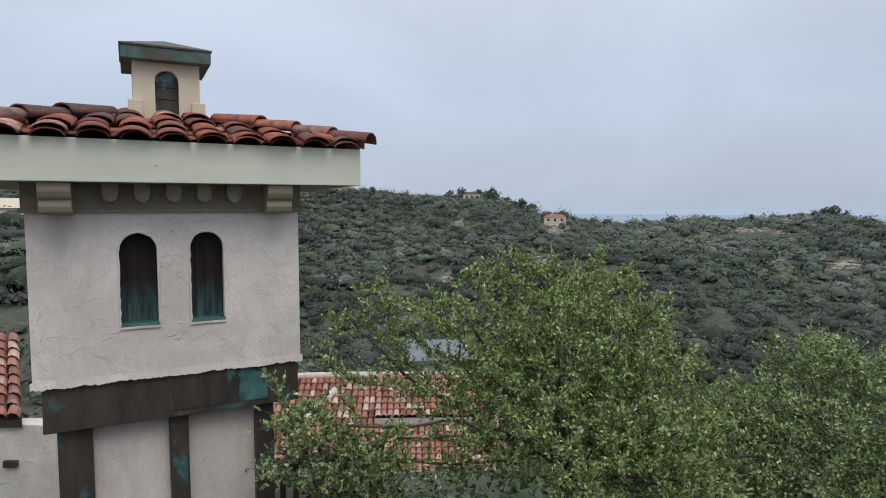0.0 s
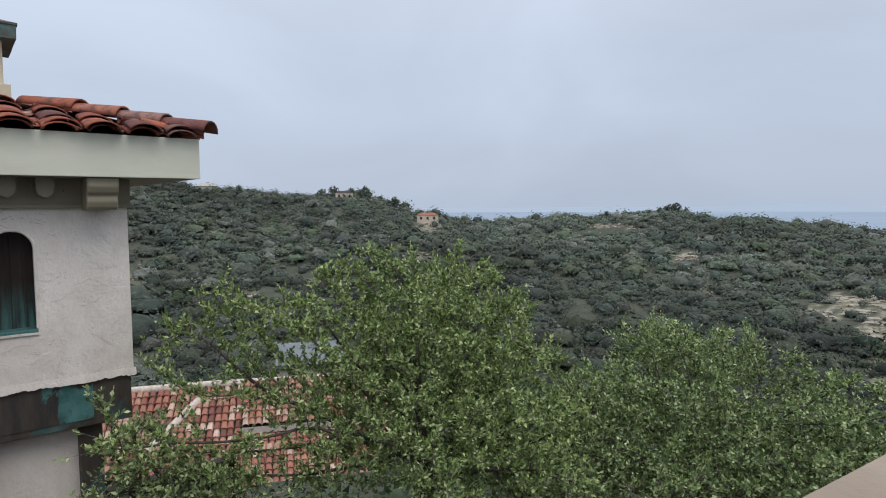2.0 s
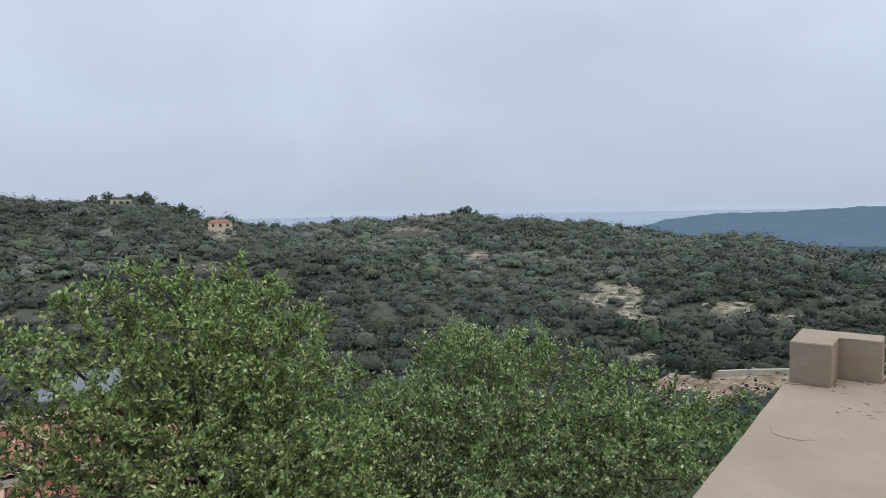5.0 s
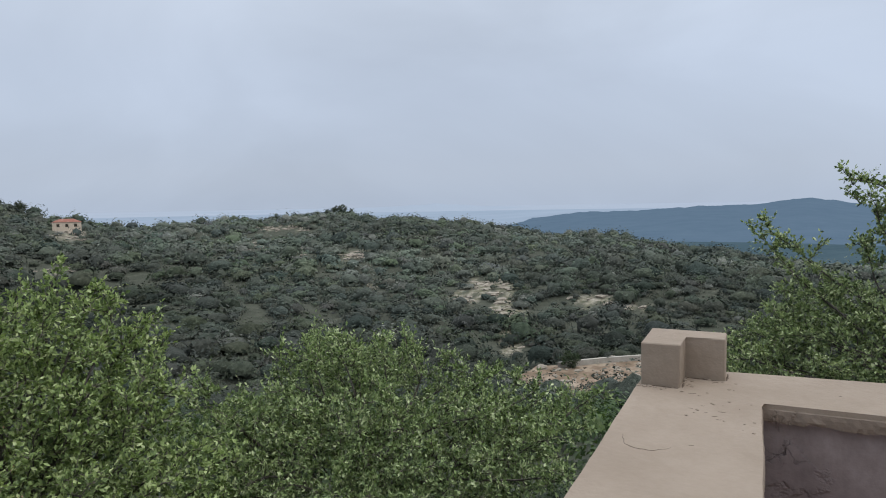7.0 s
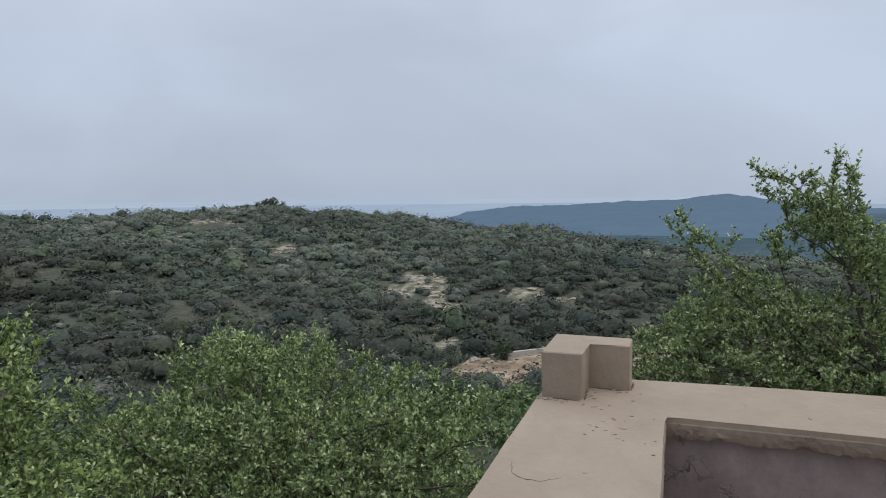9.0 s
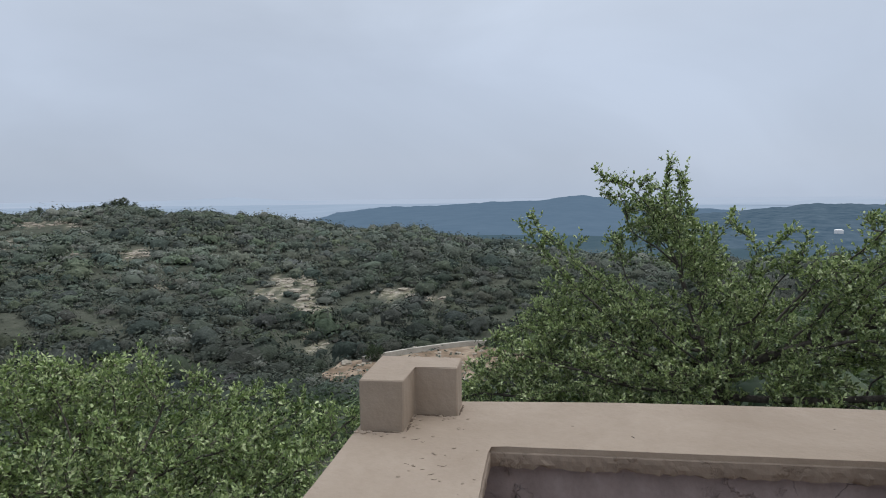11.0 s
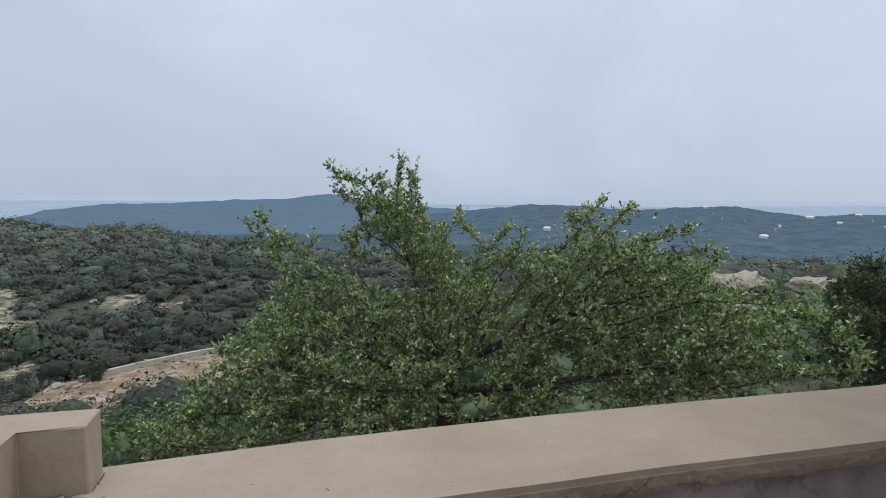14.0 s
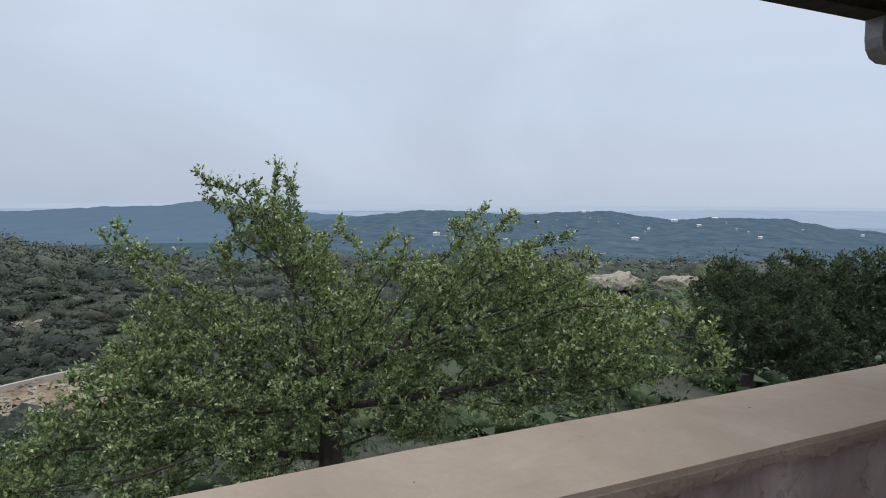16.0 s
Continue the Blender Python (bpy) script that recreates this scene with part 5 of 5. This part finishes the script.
# the four slopes: eave direction, inward direction, half run, depth to the apex
for turn, (ox, oy), span, run in ((0, (0, 0), EW, cyr), (90, (0, 0), ED, EW / 2), (180, (0, ED), EW, cyr), (-90, (-EW, ED), ED, EW / 2)):
    pitch = math.atan2(APEX - EAVE, run)
    if turn == 0:
        frame_m = Matrix.Translation((-EW, 0, EAVE))
    elif turn == 90:
        frame_m = Matrix.Translation((0, 0, EAVE)) @ Matrix.Rotation(math.pi / 2, 4, "Z")
    elif turn == 180:
        frame_m = Matrix.Translation((0, ED, EAVE)) @ Matrix.Rotation(math.pi, 4, "Z")
    else:
        frame_m = Matrix.Translation((-EW, ED, EAVE)) @ Matrix.Rotation(-math.pi / 2, 4, "Z")
    cols = int(span / 0.245)
    step = span / cols
    for c in range(cols):
        x = (c + 0.5) * step
        reach = min(x, span - x) / (span / 2) * run / math.cos(pitch)
        for rw in range(5):
            y = -0.07 + rw * 0.30
            if rw and y + 0.24 > reach:
                break
            j = lambda s: rng.uniform(-s, s)
            tilt = Matrix.Rotation(pitch - 0.05 + j(0.02), 4, "X")
            m = frame_m @ Matrix.Rotation(pitch, 4, "X")
            ob = link("roof_tile", COVER, None, roof, m=m @ Matrix.Translation((x + j(0.02), y + j(0.045), 0.052 + j(0.012))) @ Matrix.Rotation(-0.05 + j(0.03), 4, "X") @ Matrix.Rotation(j(0.07), 4, "Y") @ Matrix.Rotation(j(0.06), 4, "Z"))
            if c:
                link("roof_tile", PAN, None, roof, m=m @ Matrix.Translation((x - step / 2 + j(0.006), y + 0.02 + (0.12 if rw == 0 else 0), 0.06)) @ Matrix.Rotation(-0.04, 4, "X") @ Matrix.Rotation(math.pi, 4, "Y"))
            if rw == 0:
                # doubled starter course under the lowest tile
                link("roof_tile", COVER, None, roof, m=m @ Matrix.Translation((x + j(0.01), -0.045 + j(0.015), 0.028)) @ Matrix.Scale(0.96, 4) @ Matrix.Rotation(-0.02, 4, "X") @ Matrix.Rotation(j(0.04), 4, "Z"))
for (hx, hy) in ((0, 0), (0, ED), (-EW, 0), (-EW, ED)):
    a = Vector((hx, hy, EAVE + 0.075))
    b = Vector((cxr, cyr, APEX + 0.075))
    way = (b - a).normalized()
    ln = (b - a).length
    turn = math.atan2(-way.x, way.y)
    y = -0.09
    while y < ln - 0.80:
        p = a + way * y
        m = Matrix.Translation(p) @ Matrix.Rotation(turn, 4, "Z") @ Matrix.Rotation(math.asin(way.z) - 0.05 + rng.uniform(-0.02, 0.02), 4, "X") @ Matrix.Rotation(rng.uniform(-0.04, 0.04), 4, "Z")
        link("hip_tile", HIP, None, roof, m=m)
        y += 0.33

# cupola
CX, CY = -1.33, 1.36
cup = new("cupola")
cup.parent = tower
cup["label"] = "cream cupola with arched openings under a green copper cap"
bm = wall_with_arches(-0.26, 0.26, 2.36, 2.86, -0.26, -0.20, [(0.0, 0.092, 2.40, 2.695)])
body = part("body", bm, M_CREAM2, cup, m=Matrix.Translation((CX, CY, 0)))
for dims in ((-0.26, -0.20, -0.20, 0.26, 2.36, 2.86), (0.20, 0.26, -0.20, 0.26, 2.36, 2.86), (-0.20, 0.20, 0.20, 0.26, 2.36, 2.86)):
    part("body_side", box(*dims), M_CREAM2, cup, m=Matrix.Translation((CX, CY, 0)))
for sx in (-1, 1):
    for sy in (-1, 1):
        part("corner_block", box(sx * 0.245 - 0.055, sx * 0.245 + 0.055, sy * 0.245 - 0.055, sy * 0.245 + 0.055, 2.34, 2.525, 0.008), M_CREAM2, cup, m=Matrix.Translation((CX, CY, 0)))
part("screen", roughen(box(-0.2, 0.2, -0.185, -0.175, 2.40, 2.82), 0.004, 9, 4), M_PATCH, cup, "patchy dark copper sheet in the arch", m=Matrix.Translation((CX, CY, 0)))
for bz in (2.56, 2.66):
    part("screen_bar", box(-0.094, 0.094, -0.196, -0.188, bz - 0.004, bz + 0.004, 0.001), M_COPPER, cup, m=Matrix.Translation((CX, CY, 0)))
bm = box(-0.345, 0.345, -0.36, 0.36, 2.845, 2.952, 0.006)
part("cap", roughen(bm, 0.004, 5, 2), M_PATINA, cup, "green copper cap with lapped edge", m=Matrix.Translation((CX, CY, 0)))
bm = bmesh.new()
q = [bm.verts.new(p) for p in ((-0.355, -0.37, 2.95), (0.355, -0.37, 2.95), (0.355, 0.37, 2.95), (-0.355, 0.37, 2.95))]
q2 = [bm.verts.new((v.co.x, v.co.y, 2.965)) for v in q]
top = bm.verts.new((0, 0, 3.09))
bm.faces.new(q[::-1])
for i in range(4):
    bm.faces.new((q[i], q[(i + 1) % 4], q2[(i + 1) % 4], q2[i]))
    bm.faces.new((q2[i], q2[(i + 1) % 4], top))
part("cap_top", bm, M_COPPER, cup, "grey low pyramid of copper sheet", m=Matrix.Translation((CX, CY, 0)))


# ---- other tiled houses ----
def tile_slope(a, b, down, cols, rows, r, name, parent):
    """Rows of barrel tiles from the line a-b (top) along the vector down; one joined mesh."""
    a, b, down = Vector(a), Vector(b), Vector(down)
    across = (b - a) / cols
    n = across.cross(down).normalized()
    if n.z < 0:
        n = -n
    cu = across.normalized()
    V, F = [], []
    seg = 4
    rg = random.Random(cols * 31 + rows)
    for i in range(cols):
        for j in range(rows):
            p0 = a + across * (i + 0.5) + down * (j / rows)
            p1 = a + across * (i + 0.5) + down * ((j + 1.12) / rows)
            o = len(V)
            for p, rad, up in ((p0, r * 0.88, 0.0), (p1, r * 1.05, 0.035)):
                jit = rg.uniform(-0.02, 0.02)
                for s in range(seg + 1):
                    t = math.pi * s / seg
                    V.append(p + cu * (math.cos(t) * rad + jit) + n * (math.sin(t) * rad + up))
            for s in range(seg):
                F.append((o + s, o + s + 1, o + seg + 2 + s, o + seg + 1 + s))
    me = npmesh(name, [tuple(v) for v in V], F)
    return tagged(link(name, me, M_TILEFAR, parent), kind="stuff")


def slab(points, thick, bm=None):
    """A thin slab on four corners, thickened downwards."""
    b = bm or bmesh.new()
    hi = [b.verts.new(p) for p in points]
    lo = [b.verts.new((p[0], p[1], p[2] - thick)) for p in points]
    b.faces.new(hi)
    b.faces.new(lo[::-1])
    for i in range(4):
        b.faces.new((hi[i], lo[i], lo[(i + 1) % 4], hi[(i + 1) % 4]))
    bmesh.ops.recalc_face_normals(b, faces=b.faces[:])
    return b


villa = root("villa", pose(-0.3, 0, -1.15), "villa with weathered red barrel-tile roofs among trees", "house")
part("wall", box(-7.5, 2.8, 23.4, 29.6, -12, -6.95), M_HOUSE, villa, "cream rendered walls")
part("roof", slab([(-8, 22.9, -7.0), (3.2, 22.9, -7.0), (3.2, 26.5, -4.85), (-8, 26.5, -4.85)], 0.12), M_EAVE, villa)
part("roof", slab([(-8, 30.1, -7.0), (-8, 26.5, -4.85), (3.2, 26.5, -4.85), (3.2, 30.1, -7.0)], 0.12), M_EAVE, villa)
tile_slope((-8, 26.5, -4.8), (3.2, 26.5, -4.8), (0, -3.65, -2.18), 43, 11, 0.125, "roof_tile", villa)
V, F = tubes([([(-8, 26.5, -4.75), (-4, 26.5, -4.7), (0, 26.5, -4.75), (3.2, 26.5, -4.72)], [0.16] * 4)], 8)
link("ridge", npmesh("ridge", V, F, True), M_MORTAR, villa, "pale mortared ridge")
V, F = tubes([([(-4.5, 25.8, -5.12), (-5.3, 24.8, -5.72), (-6.1, 23.8, -6.32)], [0.17, 0.16, 0.15])], 7)
link("hip", npmesh("hip", V, F, True), M_MORTAR, villa, "pale mortared hip line")
part("wing_wall", box(-2.5, 2.4, 24.5, 26.0, -12, -5.7), M_HOUSE, villa)
part("wing_roof", slab([(-2.75, 24.2, -5.85), (2.6, 24.2, -5.85), (2.6, 26.4, -4.74), (-2.75, 26.4, -4.74)], 0.1), M_EAVE, villa)
tile_slope((-2.75, 26.4, -4.68), (2.6, 26.4, -4.68), (0, -2.25, -1.13), 21, 7, 0.125, "wing_tile", villa)
part("wing_fascia", box(-2.75, 2.6, 24.1, 24.16, -6.12, -5.86, 0.01), M_CONC, villa, "grey eave board")
part("low_wall", box(-2.9, 1.8, 21.6, 23.4, -12, -7.4), M_HOUSE, villa)
part("low_roof", slab([(-3.1, 21.2, -7.55), (2.0, 21.2, -7.55), (2.0, 23.6, -6.5), (-3.1, 23.6, -6.5)], 0.1), M_EAVE, villa)
tile_slope((-3.1, 23.6, -6.44), (2.0, 23.6, -6.44), (0, -2.4, -1.05), 20, 8, 0.125, "low_tile", villa)

shed = root("shed", pose(0.3, 0, -0.65), "flat grey metal-roofed shed behind the villa", "shed")
part("wall", box(-2.1, 1.3, 33.5, 37, -12, -6.4), M_CONC, shed)
part("roof", slab([(-2.3, 33.2, -6.3), (1.5, 33.2, -6.3), (1.5, 37.4, -6.0), (-2.3, 37.4, -6.0)], 0.15), M_SHED, shed, "grey sheet metal roof")

stone = root("stone_house", pose(0, 0, 0), "pale stone-rendered house with a red tile roof", "house")
part("wall", roughen(box(-13, -7.72, 10.4, 10.75, -7, -2.25, 0.02), 0.03, 1.5, 6), M_STONE, stone, "uneven pale stone wall")
part("vent", box(-8.62, -8.38, 10.33, 10.40, -3.02, -2.9, 0.005), M_COPPER, stone, "small dark vent")
part("roof", slab([(-13.2, 10.35, -2.17), (-8.26, 10.35, -2.17), (-9.70, 12.6, -1.16), (-14.6, 12.6, -1.16)], 0.12), M_EAVE, stone)
tile_slope((-14.2, 12.6, -1.10), (-9.68, 12.6, -1.10), (1.42, -2.25, -1.02), 19, 9, 0.115, "roof_tile", stone)

# ---- houses on the hills ----
def far_house(name, label, az, r, z, w, h, depth, wall, hip=True, group="houses on the hills", cover=None, openings=True):
    x, y = r * math.sin(radians(az)), r * math.cos(radians(az))
    if z is None:
        z = float(terrain(x, y)) + 1.0
    o = root(name, pose(x, y, z, 0, 0, -az), label, "house", group)
    part("wall", box(-w / 2, w / 2, -depth / 2, depth / 2, -6, h), wall, o)
    bm = bmesh.new()
    e = 0.025 * w
    c = [bm.verts.new(p) for p in ((-w / 2 - e, -depth / 2 - e, h), (w / 2 + e, -depth / 2 - e, h), (w / 2 + e, depth / 2 + e, h), (-w / 2 - e, depth / 2 + e, h))]
    t = [bm.verts.new(p) for p in ((-w / 2 + w * 0.25, 0, h + w * 0.13), (w / 2 - w * 0.25, 0, h + w * 0.13))]
    for f in ((c[0], c[1], t[1], t[0]), (c[1], c[2], t[1]), (c[2], c[3], t[0], t[1]), (c[3], c[0], t[0]), (c[3], c[2], c[1], c[0])):
        bm.faces.new(f)
    part("roof", bm, cover or (M_TILEFAR if hip else wall), o)
    for k in (-0.3, 0.0, 0.3) if openings else ():
        part("window", box(w * k - w * 0.05, w * k + w * 0.05, -depth / 2 - 0.06, -depth / 2 - 0.01, h * 0.35, h * 0.75), M_EAVE, o)
    return o


far_house("hill_house", "pink rendered house with a tile roof on the hilltop", 12.2, 365, -8.2, 12.5, 3.6, 9, M_HOUSE)
far_house("hill_house", "pale house with a low roof on the wooded hilltop", -7.2, 405, None, 13, 3.6, 9, M_CONC, False)
far_house("hill_house", "brown-roofed house half hidden by trees", 4.6, 405, None, 11, 4.2, 9, M_HOUSE, True, cover=M_EAVE)
far_house("hill_house", "long cream building on the slope", -33.0, 300, None, 30, 4.0, 9, M_HOUSE, False)

rd = np.random.default_rng(77)
for az, el, w in ((94.2, -3.1, 26), (115.3, -1.62, 24), (112.1, -3.25, 26), (118.5, -1.35, 20), (122.0, -2.9, 14), (117.3, -2.0, 16), (107.6, -0.95, 16), (103.5, -1.9, 12), (129.0, -2.5, 10), (113.2, -2.4, 10), (108.2, -1.5, 7), (108.9, -1.9, 5), (106.1, -2.2, 6), (105.2, -1.7, 5), (112.9, -2.7, 6), (120.2, -2.3, 7), (121.1, -2.5, 8), (125.0, -2.2, 9), (119.4, -1.8, 5), (110.6, -2.0, 5)):
    top = 1.62 + 2000 * math.tan(radians(float(np.interp(az, [80, 87.1, 92.5, 97.5, 100.8, 105.5, 110, 112, 115.6, 118, 123.8, 127.3, 131], [-2.2, -1.42, -0.82, -0.9, -1.25, -0.95, -0.74, -1.15, -1.5, -1.25, -1.28, -1.95, -2.2]))))
    best = min((i / 200 for i in range(201)), key=lambda q: abs(math.degrees(math.atan2(-85 + (top + 85) * q ** 0.8 - 1.62, 900 + 1100 * q)) - el))
    r = 900 + 1100 * best - 12
    z = 1.62 + r * math.tan(radians(el))
    far_house("far_house", "tiny white building on the distant wooded ridge", az, r, z, w * r / 2300, float(rd.uniform(2.2, 4.4)), 12, M_FARWHITE if w > 9 else M_CONC, False, "houses on the far ridge", openings=False)

# ---- scraped pad, its wall and rocks in the valley ----
bm = prism(wavy([(60, 47), (61, 40), (66, 34), (78, 32), (92, 33), (91, 40), (86, 45.5), (78, 50.5), (71, 55.5), (65, 54)], 2.0, 0.7), -23.6, -22.55)
tagged(part("earth_pad", bm, M_EARTH), "levelled pad of bare reddish-tan earth", "ground", kind="structure")
pw = [(72.5, 52.8), (76.4, 51.0), (80.5, 48.8), (84.5, 46.2), (88, 43.6), (91, 39.5), (92.5, 35)]
bm = bmesh.new()
prev = None
for i, (x, y) in enumerate(pw):
    dx, dy = (pw[min(i + 1, 6)][0] - pw[max(i - 1, 0)][0], pw[min(i + 1, 6)][1] - pw[max(i - 1, 0)][1])
    ln = math.hypot(dx, dy)
    nx, ny = -dy / ln * 0.25, dx / ln * 0.25
    cur = [bm.verts.new(p) for p in ((x - nx, y - ny, -23), (x - nx, y - ny, -21.75), (x + nx, y + ny, -21.75), (x + nx, y + ny, -23))]
    if prev:
        for a in range(3):
            bm.faces.new((prev[a], cur[a], cur[a + 1], prev[a + 1]))
    prev = cur
tagged(part("retaining_wall", bm, M_CONC), "low curved concrete wall round the earth pad", "wall", kind="structure")


def boulder(name, label, x, y, z, sx, sy, sz, seed, group):
    bm = bmesh.new()
    bmesh.ops.create_icosphere(bm, subdivisions=3, radius=1)
    for v in bm.verts:
        k = 1 + 0.30 * noise.fractal(v.co * 1.6 + Vector((seed * 3.1, 0, 0)), 1.0, 2.1, 4)
        v.co = Vector((v.co.x * sx * k, v.co.y * sy * k, max(-0.35, round(v.co.z * 5) / 5 * 0.5 + v.co.z * 0.5) * sz * k))
    ob = part(name, bm, M_ROCK, m=pose(x, y, z, 0, 0, seed * 47))
    return tagged(ob, label, "rock", group)


for i, (x, y, s) in enumerate(((70.6, 54.3, 1.5), (68.5, 50.5, 0.7), (74.5, 44, 0.9), (78, 46.5, 0.8), (76, 42.5, 1.1), (80.5, 44.5, 0.7), (72, 40.5, 0.8), (83, 42.5, 0.9), (69.5, 43.5, 0.6), (77, 39, 1.0), (72.5, 46.5, 0.7), (86, 40, 0.7))):
    boulder("boulder", "pale limestone boulder on bare earth", x, y, -22.55, s * 0.65, s * 0.55, s * 0.36, i + 1, "boulders on the earth pad")
for i, (x, y, sx, sy, sz) in enumerate(((88, -29.5, 3.0, 2.0, 1.2), (98, -36.5, 4.5, 2.6, 2.0), (102, -40, 3.2, 2.2, 1.8), (93, -44, 3.0, 2.4, 1.6), (99, -49, 3.0, 2.0, 1.8))):
    boulder("rock_outcrop", "pale limestone outcrop among treetops", x, y, float(terrain(x, y)) + 2.2, sx, sy, sz, i + 21, "limestone outcrops")

rg = random.Random(44)
bm = bmesh.new()
for i in range(80):
    a, q = rg.uniform(0, 6.28), math.sqrt(rg.uniform(0, 1))
    x, y = 75.5 + 13 * q * math.cos(a), 44 + 9 * q * math.sin(a)
    sz = rg.uniform(0.12, 0.42)
    vs = bmesh.ops.create_icosphere(bm, subdivisions=1, radius=1)["verts"]
    for v in vs:
        k = rg.uniform(0.75, 1.2)
        v.co = (x + v.co.x * sz * k * 1.4, y + v.co.y * sz * k, -22.5 + max(-0.2, v.co.z) * sz * 0.6 * k)
tagged(part("rubble", bm, M_ROCK), "scattered pale limestone rubble on bare earth", "rubble", kind="stuff")

# pale ledges and loose stones in the bare patches of the hill
rng = np.random.default_rng(91)
az, r = rng.uniform(-14, 62, 26000), np.sqrt(rng.uniform(85 ** 2, 425 ** 2, 26000))
x, y = r * np.sin(np.radians(az)), r * np.cos(np.radians(az))
z = terrain(x, y)
on = np.nonzero(clearing(az, np.degrees(np.arctan2(z - 0.6, r)), 0.1))[0][:420]
bm = bmesh.new()
bmesh.ops.create_icosphere(bm, subdivisions=2, radius=1)
ball = np.array([tuple(v.co) for v in bm.verts])
faces = np.array([[v.index for v in f.verts] for f in bm.faces])
bm.free()
n = len(on)
size = np.exp(rng.normal(-0.35, 0.55, n))[:, None]
form = ball[None] * rng.uniform(0.65, 1.25, (n, len(ball), 1))
form[..., 2] = np.clip(form[..., 2], -0.3, 0.55) * 0.6
flat = np.stack([size * rng.uniform(0.8, 1.9, (n, 1)), size * rng.uniform(0.7, 1.2, (n, 1)), size * 0.8], -1)
V = form * flat + np.stack([x[on], y[on], z[on] + 0.08], -1)[:, None]
F = np.arange(n)[:, None, None] * len(ball) + faces[None]
me = npmesh("hillside_rock", V.reshape(-1, 3), F.reshape(-1, 3))
tagged(link("hillside_rock", me, M_ROCK), "pale limestone ledges and loose stones on bare hillside", "rock", kind="stuff")
